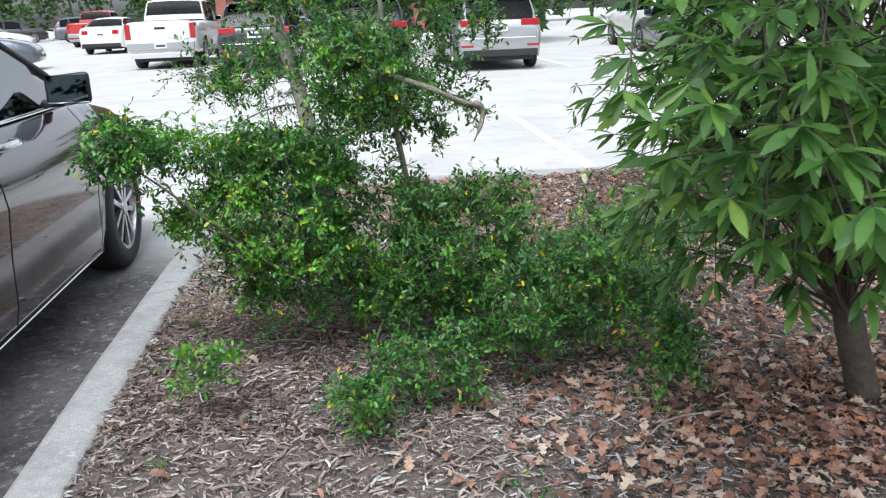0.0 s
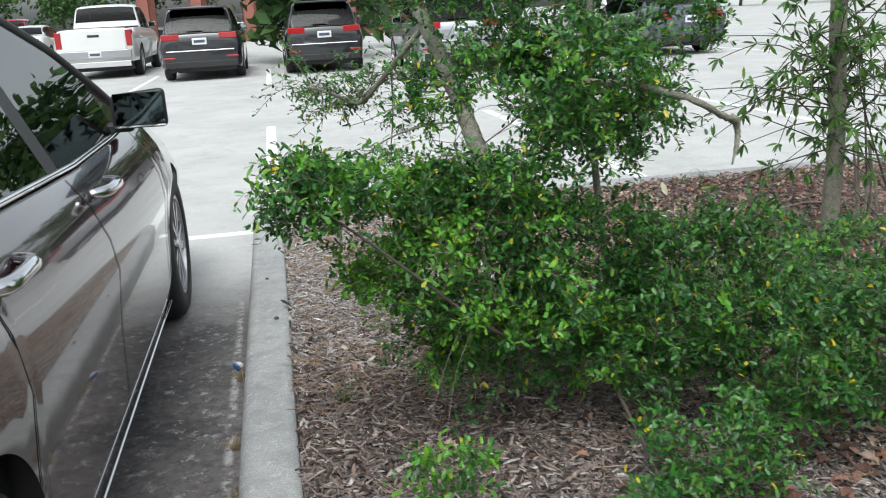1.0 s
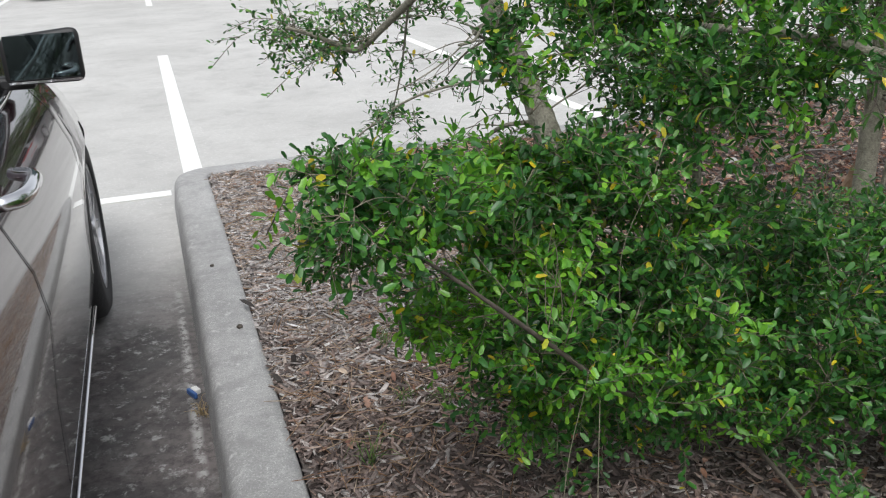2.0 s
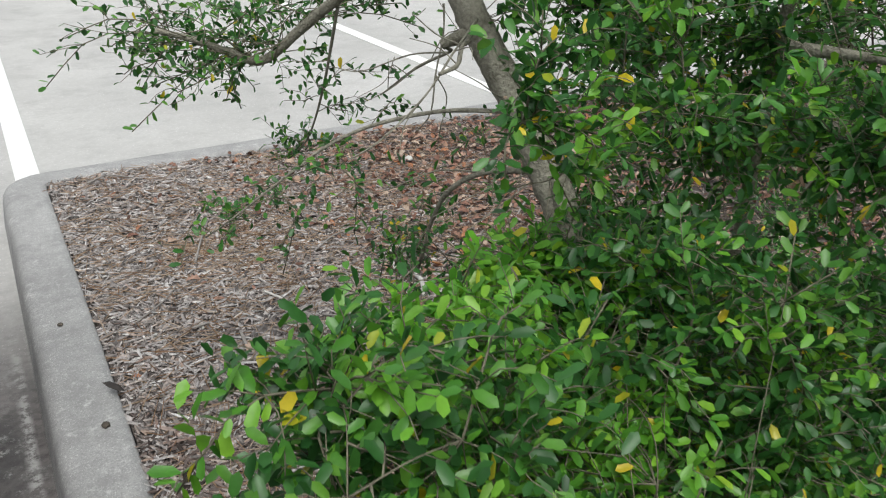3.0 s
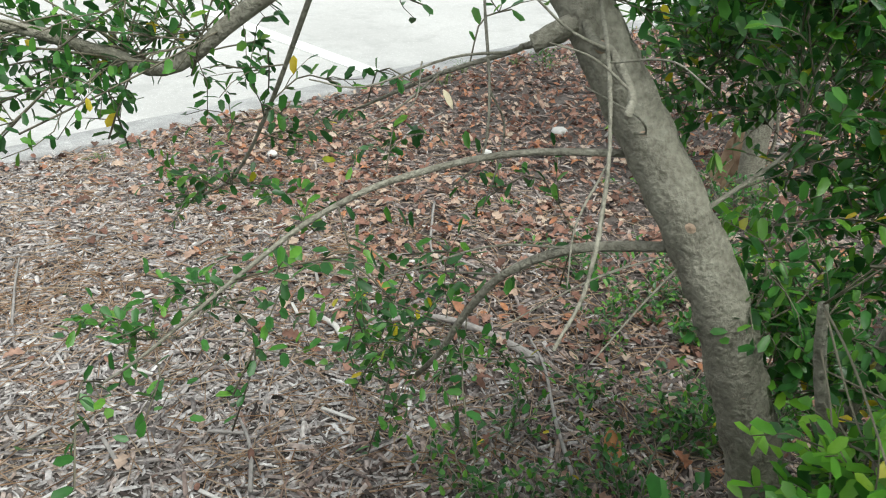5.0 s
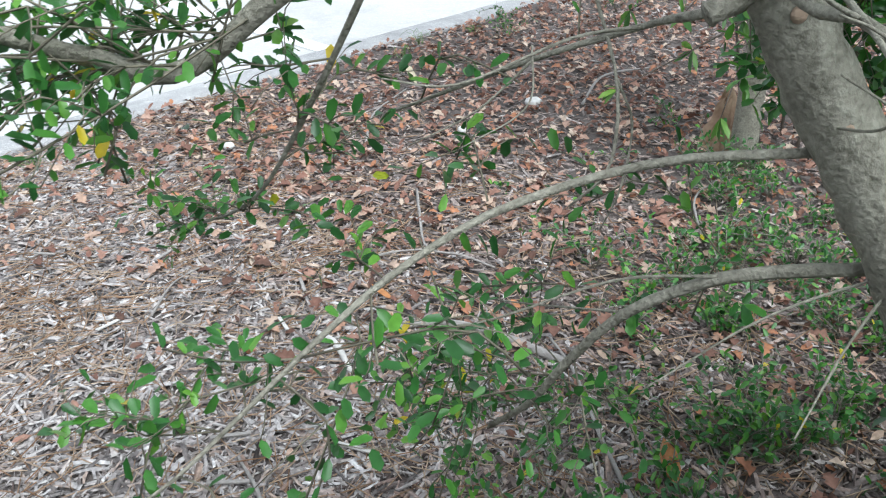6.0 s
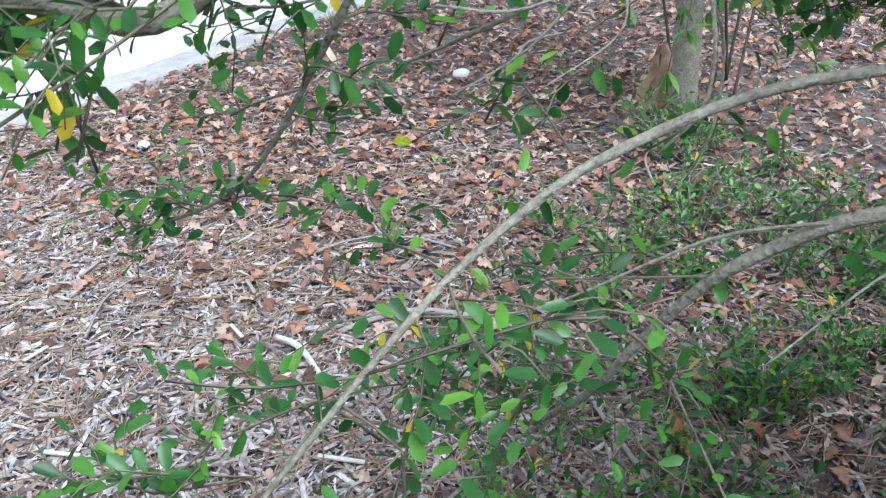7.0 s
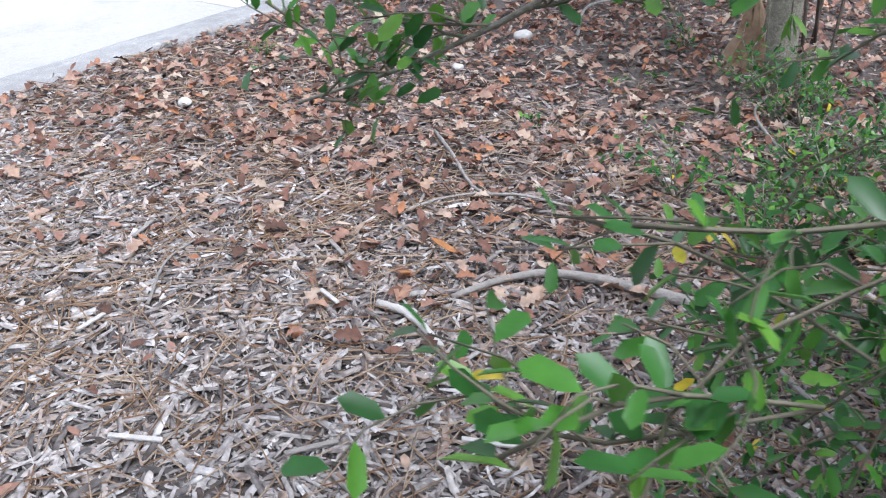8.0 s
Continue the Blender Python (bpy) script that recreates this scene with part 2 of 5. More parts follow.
# ---------------------------------------------------------------- mesh helpers
def linked(name, mesh, material, parent=None, label="", smooth=False):
    if isinstance(material, (list, tuple)):
        for m in material:
            mesh.materials.append(m)
    else:
        mesh.materials.append(material)
    if smooth:
        mesh.polygons.foreach_set("use_smooth", [True] * len(mesh.polygons))
    ob = new(name, mesh)
    if parent is not None:
        ob.parent = parent
    if label:
        ob["label"] = label
    return ob


def part(name, bm, material, parent=None, label="", smooth=False):
    mesh = bpy.data.meshes.new(name)
    bm.to_mesh(mesh)
    bm.free()
    return linked(name, mesh, material, parent, label, smooth)


def from_arrays(name, verts, faces, material, parent=None, label="", smooth=False):
    mesh = bpy.data.meshes.new(name)
    mesh.from_pydata([tuple(v) for v in verts], [], [tuple(int(i) for i in f) for f in faces])
    mesh.update()
    return linked(name, mesh, material, parent, label, smooth)


def tri_mesh(name, verts, tris, material, parent=None, label="", smooth=False):
    """A large mesh of triangles from numpy arrays."""
    mesh = bpy.data.meshes.new(name)
    v, t = np.asarray(verts, np.float32), np.asarray(tris, np.int32)
    mesh.vertices.add(len(v))
    mesh.vertices.foreach_set("co", v.ravel())
    mesh.loops.add(len(t) * 3)
    mesh.loops.foreach_set("vertex_index", t.ravel())
    mesh.polygons.add(len(t))
    mesh.polygons.foreach_set("loop_start", np.arange(0, len(t) * 3, 3, dtype=np.int32))
    mesh.update(calc_edges=True)
    mesh.validate()
    return linked(name, mesh, material, parent, label, smooth)


def thing(name, x, y, z, label, category, group="", kind="", rz=0.0):
    e = new(name)
    e.matrix_world = pose(x, y, z, 0, 0, rz)
    e.empty_display_size = 0.1
    return tagged(e, label, category, group, kind)


def box(bm, x0, x1, y0, y1, z0, z1, bevel=0.0):
    r = bmesh.ops.create_cube(bm, size=1, matrix=Matrix.LocRotScale(((x0 + x1) / 2, (y0 + y1) / 2, (z0 + z1) / 2), None, (x1 - x0, y1 - y0, z1 - z0)))
    if bevel:
        edges = list({e for v in r["verts"] for e in v.link_edges})
        bmesh.ops.bevel(bm, geom=edges, offset=bevel, segments=2, affect="EDGES", profile=0.5)
    return bm


def scatter(template, tris, place, rot, scale):
    """Copies of a template (k,3) at places (n,3), turned by (n,3,3), scaled (n,) or (n,3)."""
    t = np.asarray(template, float)
    s = np.asarray(scale, float)
    if s.ndim == 1:
        s = np.repeat(s[:, None], 3, 1)
    v = np.einsum("nij,nkj->nki", rot, t[None] * s[:, None, :]) + place[:, None, :]
    n, k = len(place), len(t)
    f = np.asarray(tris)[None] + (np.arange(n) * k)[:, None, None]
    return v.reshape(-1, 3), f.reshape(-1, 3)


def frames_along(d, up):
    """Rotation matrices whose y axis follows d and whose z axis is near up."""
    y = d / np.maximum(np.linalg.norm(d, axis=1, keepdims=True), 1e-9)
    x = np.cross(y, up)
    x /= np.maximum(np.linalg.norm(x, axis=1, keepdims=True), 1e-6)
    z = np.cross(x, y)
    return np.stack([x, y, z], axis=2)


def tube(points, radii, sides=7, rng=None, rough=0.0):
    """A tapered tube round a line of points: vertices and triangles."""
    p = np.asarray(points, float)
    r = np.asarray(radii, float)
    d = np.gradient(p, axis=0)
    d /= np.maximum(np.linalg.norm(d, axis=1, keepdims=True), 1e-9)
    ref = np.array([0.31, 0.17, 0.93]) if abs(d[0][2]) < 0.9 else np.array([1.0, 0.1, 0.0])
    a = np.cross(d, ref)
    a /= np.maximum(np.linalg.norm(a, axis=1, keepdims=True), 1e-9)
    b = np.cross(d, a)
    ang = np.linspace(0, 2 * np.pi, sides, endpoint=False)
    rr = np.repeat(r[:, None], sides, 1)
    if rng is not None and rough:
        rr = rr * (1 + rough * rng.normal(size=rr.shape))
    v = p[:, None] + rr[:, :, None] * (np.cos(ang)[None, :, None] * a[:, None] + np.sin(ang)[None, :, None] * b[:, None])
    n = len(p)
    tris = []
    for i in range(n - 1):
        for j in range(sides):
            k = (j + 1) % sides
            q = (i * sides + j, i * sides + k, (i + 1) * sides + k, (i + 1) * sides + j)
            tris += [(q[0], q[2], q[1]), (q[0], q[3], q[2])]
    for i in range(1, sides - 1):
        tris.append((0, i, i + 1))
        tris.append(((n - 1) * sides, (n - 1) * sides + i + 1, (n - 1) * sides + i))
    return v.reshape(-1, 3), np.array(tris)


def joined(pieces):
    vs, fs, k = [], [], 0
    for v, f in pieces:
        vs.append(v)
        fs.append(np.asarray(f) + k)
        k += len(v)
    return np.concatenate(vs), np.concatenate(fs)


def smooth_line(points, n):
    """A soft curve through the points (Catmull-Rom), n samples."""
    p = np.asarray(points, float)
    p = np.vstack([2 * p[0] - p[1], p, 2 * p[-1] - p[-2]])
    res = []
    for u in np.linspace(0, len(p) - 3 - 1e-6, n):
        i = int(u)
        t = u - i
        a, b, c, d = p[i:i + 4]
        res.append(0.5 * (2 * b + (c - a) * t + (2 * a - 5 * b + 4 * c - d) * t * t + (3 * b - a - 3 * c + d) * t ** 3))
    return np.array(res)


def leaf_template(length, width, fold=0.25, curl=0.15, blunt=False, fine=False):
    """A leaf along +y with a folded midrib and a drooping tip: eight triangles, or twelve for a large leaf."""
    ys, ws = [0.0, 0.32, 0.72, 1.0], [0.0, 0.86, 0.88, 0.0]
    if blunt:
        ys, ws = [0.0, 0.28, 0.80, 1.0], [0.0, 0.84, 0.98, 0.0]
    if fine:
        ys, ws = [0.0, 0.28, 0.56, 0.83, 1.0], [0.0, 0.68, 1.0, 0.62, 0.0]
    v, t = [(0, 0, 0)], []
    for y, w in zip(ys[1:-1], ws[1:-1]):
        zc, h = -curl * y * y * length, w * width / 2
        v += [(-h, y * length, zc + fold * h), (0, y * length, zc), (h, y * length, zc + fold * h)]
    v.append((0, length, -curl * length))
    rows, last = len(ys) - 2, len(v) - 1
    t += [(0, 2, 1), (0, 3, 2)]
    for i in range(rows - 1):
        for j in range(2):
            a = 1 + i * 3 + j
            t += [(a, a + 1, a + 4), (a, a + 4, a + 3)]
    a = 1 + (rows - 1) * 3
    t += [(a, a + 1, last), (a + 1, a + 2, last)]
    return np.array(v), np.array(t)


# ---------------------------------------------------------------- ground
PAVE = -0.15


def lot_z(y):
    """The lot drains towards the bed: level near it, rising a little beyond."""
    return PAVE + 0.002 * min(max(y - 1.0, 0.0), 45.0)


ys = [-300, -60, -20, -6, 1.0, 3, 6, 10, 15, 20, 25, 30, 38, 46, 80, 300]
xs = [-300, -60, -20, -8, -3, 0, 3, 8, 20, 60, 300]
gv = [(x, y, lot_z(y)) for y in ys for x in xs]
gf = [(j * len(xs) + i, j * len(xs) + i + 1, (j + 1) * len(xs) + i + 1, (j + 1) * len(xs) + i) for j in range(len(ys) - 1) for i in range(len(xs) - 1)]
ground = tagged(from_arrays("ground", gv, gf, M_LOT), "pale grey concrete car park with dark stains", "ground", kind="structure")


def kerb_run(name, path, prof, label):
    """A kerb of one section swept along a path of (x, y, sideways direction)."""
    rng = np.random.default_rng(5)
    vs, fs = [], []
    k = len(prof)
    for i, (x, y, nx, ny) in enumerate(path):
        for a, z in prof:
            vs.append((x + nx * a, y + ny * a, z + (rng.normal() * 0.0012 if z > -0.1 else 0)))
    for i in range(len(path) - 1):
        for j in range(k - 1):
            fs.append((i * k + j, i * k + j + 1, (i + 1) * k + j + 1, (i + 1) * k + j))
    fs.append(tuple(range(k)))
    fs.append(tuple(reversed([(len(path) - 1) * k + j for j in range(k)])))
    return tagged(from_arrays(name, vs, fs, M_KERB, smooth=True), label, "kerb", kind="structure")


# section from the gutter up the face, over the rounded nose to the bed side
KERB = [(0.195, -0.2), (0.185, -0.15), (0.172, -0.05), (0.165, -0.022), (0.150, -0.006), (0.128, 0.0), (0.03, 0.001), (0.006, -0.004), (0.0, -0.018), (0.0, -0.2)]
side = [(0.028 * min(max((-2.9 - y) / 1.5, 0.0), 1.0), y, -1, 0) for y in np.arange(-12, 0.1, 0.25)] + [(0.0, 0.13, -1, 0)]
corner = []
for a in np.linspace(180, 90, 5):
    corner.append((0.02 + 0.02 * math.cos(radians(a)), 0.18 + 0.02 * math.sin(radians(a)), math.cos(radians(a)), math.sin(radians(a))))
far_side = [(x, 0.20, 0, 1) for x in np.arange(0.25, 12.01, 0.25)]
kerb_run("kerb", side + corner + far_side, KERB, "grey concrete kerb edging the mulched bed")


def stripe(x0, x1, y0, y1):
    n = max(2, int(abs(y1 - y0) / 1.0) + 1)
    yy = np.linspace(y0, y1, n)
    vs = [(x, y, lot_z(y) + dz) for dz in (0.001, 0.006) for y in yy for x in (x0, x1)]
    m = n * 2
    fs = [(m + 2 * i, m + 2 * i + 1, m + 2 * i + 3, m + 2 * i + 2) for i in range(n - 1)]
    fs += [(2 * i, 2 * i + 2, m + 2 * i + 2, m + 2 * i) for i in range(n - 1)] + [(2 * i + 1, m + 2 * i + 1, m + 2 * i + 3, 2 * i + 3) for i in range(n - 1)]
    fs += [(0, m, m + 1, 1), (m - 2, m - 1, m + m - 1, m + m - 2)]
    return tagged(from_arrays("stall_stripe", vs, fs, M_STRIPE), "white painted parking stall line on the concrete", "road marking", "stall lines", "structure")


stripe(-8.6, -0.19, 0.385, 0.48)
for k in range(-4, 5):
    x = -0.05 + 2.78 * k
    if k != 0:
        stripe(x - 0.055, x + 0.055, 0.36 if k > 0 else 0.48, 5.87)
    else:
        stripe(x - 0.055, x + 0.055, 0.372, 5.87)
    stripe(x - 0.055, x + 0.055, 12.6, 18.0)
for k in (-1, -2):
    stripe(-0.05 + 2.78 * k - 0.055, -0.05 + 2.78 * k + 0.055, -5.2, 0.385)

# the bed
rng = np.random.default_rng(11)


def bed_z(x, y):
    return -0.02 + 0.012 * np.sin(2.1 * x + 1.3) * np.sin(1.7 * y) + 0.008 * np.sin(5.3 * x) * np.sin(4.7 * y + 1)


bx, by = np.linspace(0.003, 12, 161), np.linspace(-11.9, 0.197, 162)
BX, BY = np.meshgrid(bx, by)
BZ = bed_z(BX, BY) + rng.normal(size=BX.shape) * 0.003
bv = np.stack([BX, BY, BZ], 2).reshape(-1, 3)
nx = len(bx)
bi = (np.arange(len(by) - 1)[:, None] * nx + np.arange(nx - 1)[None]).ravel()
bt = np.concatenate([np.stack([bi, bi + 1, bi + nx + 1], 1), np.stack([bi, bi + nx + 1, bi + nx], 1)])
tagged(tri_mesh("planting_bed", bv, bt, M_SOIL, smooth=True), "brown soil bed under wood mulch", "ground", kind="structure")


def rand_rot(n, rng, tilt):
    """Random headings with a small tilt."""
    a = rng.uniform(0, 2 * np.pi, n)
    d = np.stack([np.cos(a), np.sin(a), rng.normal(size=n) * tilt], 1)
    up = np.stack([rng.normal(size=n) * tilt, rng.normal(size=n) * tilt, np.ones(n)], 1)
    return frames_along(d, up)


CHIP = np.array([(-.5, -.5, 0), (.4, -.42, 0), (.5, .38, 0), (-.38, .5, 0), (-.4, -.36, 1), (.3, -.5, .8), (.36, .45, 1), (-.45, .33, .7)])
CHIP_T = np.array([(4, 5, 6), (4, 6, 7), (0, 1, 5), (0, 5, 4), (1, 2, 6), (1, 6, 5), (2, 3, 7), (2, 7, 6), (3, 0, 4), (3, 4, 7)])
# a split shred of wood, bent sideways, with a raised ridge
SHRED = np.array([(-.30, -.5, 0), (.05, -.5, .7), (.35, -.48, 0), (-.02, -.05, 0), (.40, 0, 1.4), (.82, .04, .2), (-.25, .46, .3), (.1, .5, .8), (.4, .52, .2)])
SHRED_T = np.array([(0, 1, 4), (0, 4, 3), (1, 2, 5), (1, 5, 4), (3, 4, 7), (3, 7, 6), (4, 5, 8), (4, 8, 7)])


def spread(n, rng, x0, x1, y0, y1):
    return rng.uniform(x0, x1, n), rng.uniform(y0, y1, n)


def feathered(n, rng, x0, x1, y0, y1):
    """Spread with ragged, thinning edges, kept inside the kerb."""
    x, y = spread(n, rng, x0, x1, y0, y1)
    reach = rng.choice([0.05, 0.15, 0.4], n)
    x, y = x + rng.normal(size=n) * reach, y + rng.normal(size=n) * reach
    x, y = np.where(x < 0.006, 0.012 - x, x), np.where(y > 0.19, 0.38 - y, y)
    k = (x < 11.95) & (y > -11.85)
    return x[k], y[k]


def chips(name, n, seed, x0, x1, y0, y1, lo, hi, label, material):
    rng = np.random.default_rng(seed)
    x, y = feathered(n, rng, x0, x1, y0, y1)
    n = len(x)
    z = bed_z(x, y) + rng.uniform(-0.002, 0.014, n)
    length = rng.uniform(lo, hi, n) * rng.choice([0.5, 0.8, 1, 1.6], n)
    size = np.stack([length * rng.uniform(0.07, 0.26, n), length, rng.uniform(0.0015, 0.005, n)], 1)
    size[:, 0] *= rng.choice([-1, 1], n)
    place, rot = np.stack([x, y, z], 1), rand_rot(n, rng, 0.22)
    m = n // 4
    v, t = joined([scatter(CHIP, CHIP_T, place[:m], rot[:m], size[:m]), scatter(SHRED, SHRED_T, place[m:], rot[m:], size[m:])])
    return tagged(tri_mesh(name, v, t, material), label, "mulch", kind="stuff")


chips("wood_mulch", 33000, 1, 0.006, 1.15, -2.1, 0.19, 0.015, 0.045, "weathered grey shredded wood mulch over the bed", M_CHIP)
chips("brown_mulch", 20500, 2, 0.9, 4.6, -4.2, 0.19, 0.02, 0.05, "brown shredded wood mulch under the trees", M_CHIP_BROWN)
chips("mixed_mulch", 14000, 14, 0.85, 2.1, -2.1, 0.19, 0.016, 0.042, "brown shredded wood mulch under the trees", M_CHIP_BROWN)
chips("shaded_mulch", 16000, 5, 0.006, 0.95, -3.4, -1.75, 0.018, 0.05, "brown shredded wood mulch under the holly, coloured darker as shade", M_CHIP_SHADED)
chips("front_mulch", 12500, 3, 0.006, 3.0, -5.4, -3.3, 0.015, 0.040, "brown shredded wood mulch over the bed", M_CHIP_BROWN)
chips("front_mulch_pale", 7000, 6, 0.006, 2.2, -5.4, -2.9, 0.015, 0.040, "weathered grey shredded wood mulch over the bed", M_CHIP)
chips("under_mulch", 9000, 15, 0.9, 1.7, -3.4, -1.9, 0.018, 0.045, "brown shredded wood mulch under the trees", M_CHIP_BROWN)
chips("far_mulch", 7500, 4, 2.6, 11.9, -5.5, 0.19, 0.03, 0.09, "brown shredded wood mulch under the trees", M_CHIP_BROWN)
chips("back_mulch", 3500, 12, 0.006, 11.9, -11.8, -4.8, 0.03, 0.10, "brown shredded wood mulch over the bed", M_CHIP_BROWN)


def litter(name, n, seed, x0, x1, y0, y1, template, label, material, lo, hi, weight):
    rng = np.random.default_rng(seed)
    x, y = feathered(n, rng, x0, x1, y0, y1)
    k = rng.uniform(0, 1, len(x)) < weight(x, y)
    x, y = x[k], y[k]
    n = len(x)
    z = bed_z(x, y) + rng.uniform(0.010, 0.026, n)
    v, t = scatter(template[0], template[1], np.stack([x, y, z], 1), rand_rot(n, rng, 0.35), rng.uniform(lo, hi, n))
    return tagged(tri_mesh(name, v, t, material), label, "leaf litter", kind="stuff")


def lobed_leaf():
    """A curled dead oak leaf with three pairs of lobes."""
    ys = [0.0, .18, .30, .44, .56, .72, 1.0]
    ws = [.03, .22, .12, .34, .16, .32, .02]
    v, t = [], []
    for y, w in zip(ys, ws):
        zc = 0.16 * math.sin(y * 3.0)
        v += [(-w, y - .5, zc + .5 * w), (0, y - .5, zc), (w, y - .5, zc + .35 * w)]
    for i in range(len(ys) - 1):
        for j in range(2):
            a = i * 3 + j
            t += [(a, a + 1, a + 4), (a, a + 4, a + 3)]
    return np.array(v), np.array(t)


def more_right(x, y):
    return np.clip((x - 0.75 + 0.25 * (y + 1.5)) / 1.0, 0.03, 1.0)


litter("leaf_litter", 11500, 6, 0.1, 5.2, -4.6, 0.17, lobed_leaf(), "reddish brown dead oak leaves lying on the mulch", M_LITTER, .022, .050, more_right)
litter("small_leaf_litter", 10000, 7, 0.1, 4.2, -4.4, 0.17, (leaf_template(.6, .3, .5, -.3)), "small curled brown dead leaves on the mulch", M_LITTER, .03, .06, lambda x, y: np.clip(more_right(x, y), .08, 1))
litter("front_leaf_litter", 4200, 8, 1.0, 3.2, -5.3, -3.2, lobed_leaf(), "reddish brown dead oak leaves lying on the mulch", M_LITTER, .03, .058, lambda x, y: np.clip((x - .9) / .9, .1, 1))


def needles(n, seed, x0, x1, y0, y1):
    rng = np.random.default_rng(seed)
    x, y = feathered(n, rng, x0, x1, y0, y1)
    n = len(x)
    z = bed_z(x, y) + rng.uniform(.012, .02, n)
    size = np.stack([np.full(n, .0022), rng.uniform(.06, .15, n), np.full(n, .0015)], 1)
    v, t = scatter(CHIP, CHIP_T, np.stack([x, y, z], 1), rand_rot(n, rng, .06), size)
    tagged(tri_mesh("pine_needles", v, t, M_NEEDLE), "tan pine needles strewn over the mulch", "leaf litter", kind="stuff")


needles(3600, 9, .05, 1.9, -2.6, .18)
needles(210, 10, .46, .72, -.92, -.60)
needles(120, 16, .34, .50, -.78, -.62)
needles(200, 17, .95, 1.25, -1.15, -.9)


# ---------------------------------------------------------------- cars
def table(rows):
    a = np.array(rows, float)
    return lambda v: np.interp(v, a[:, 0], a[:, 1])


def wheel(parent, x, y, r, width, spokes, rim_mat, outward):
    """A wheel standing on the ground: tyre, rim with spokes, brake disc."""
    prof = [(-.5, .70), (-.5, .90), (-.42, .975), (-.30, 1.0), (.30, 1.0), (.42, .975), (.5, .90), (.5, .70), (.40, .68), (-.40, .68)]
    seg = 36
    vs, fs = [], []
    for i in range(seg):
        a = 2 * math.pi * i / seg
        for w, q in prof:
            vs.append((w * width, math.cos(a) * q * r, math.sin(a) * q * r))
    k = len(prof)
    for i in range(seg):
        for j in range(k):
            fs.append((i * k + j, i * k + (j + 1) % k, ((i + 1) % seg) * k + (j + 1) % k, ((i + 1) % seg) * k + j))
    hub = new("wheel")
    hub.parent = parent
    hub.matrix_basis = Matrix.Translation((x, y, r))
    hub.empty_display_size = 0.05
    from_arrays("tyre", vs, fs, M_TYRE, hub, smooth=True)
    o = outward
    bm = bmesh.new()
    bmesh.ops.create_cone(bm, cap_ends=True, segments=36, radius1=r * 0.66, radius2=r * 0.66, depth=width * 0.2, matrix=Matrix.Translation((o * width * -0.05, 0, 0)) @ Matrix.Rotation(math.pi / 2, 4, "Y"))
    part("brake_disc", bm, M_RIM_DARK, hub)
    vs, fs = [], []
    for i in range(36):
        a = 2 * math.pi * i / 36
        for w, q in ((.30, .70), (.47, .70), (.46, .64), (.30, .62)):
            vs.append((o * w * width, math.cos(a) * q * r, math.sin(a) * q * r))
    for i in range(36):
        for j in range(4):
            fs.append((i * 4 + j, i * 4 + (j + 1) % 4, ((i + 1) % 36) * 4 + (j + 1) % 4, ((i + 1) % 36) * 4 + j))
    bm = bmesh.new()
    me = bpy.data.meshes.new("rim")
    me.from_pydata(vs, [], fs)
    bm.from_mesh(me)
    for s in range(spokes):
        for off in (-0.13, 0.13):
            a = 2 * math.pi * s / spokes
            c, d = math.cos(a), math.sin(a)
            p0, p1 = np.array([off * 0.4, 0.10]), np.array([off * 1.3, 0.66])
            quad = []
            for (u, q), hw in ((p0, .035), (p1, .045)):
                for e in (-hw, hw):
                    quad.append(((u + e) * r, q * r))
            pts = []
            for depth in (.44, .34):
                for u, q in quad:
                    pts.append((o * depth * width, c * q - d * u, d * q + c * u))
            vv = [bm.verts.new(p) for p in pts]
            for f in ((0, 1, 3, 2), (4, 6, 7, 5), (0, 2, 6, 4), (1, 5, 7, 3), (2, 3, 7, 6), (0, 4, 5, 1)):
                bm.faces.new([vv[i] for i in f])
    bmesh.ops.create_cone(bm, cap_ends=True, segments=20, radius1=r * 0.14, radius2=r * 0.12, depth=width * 0.14, matrix=Matrix.Translation((o * width * 0.40, 0, 0)) @ Matrix.Rotation(o * math.pi / 2, 4, "Y"))
    bmesh.ops.recalc_face_normals(bm, faces=bm.faces)
    part("rim", bm, rim_mat, hub)
    return hub


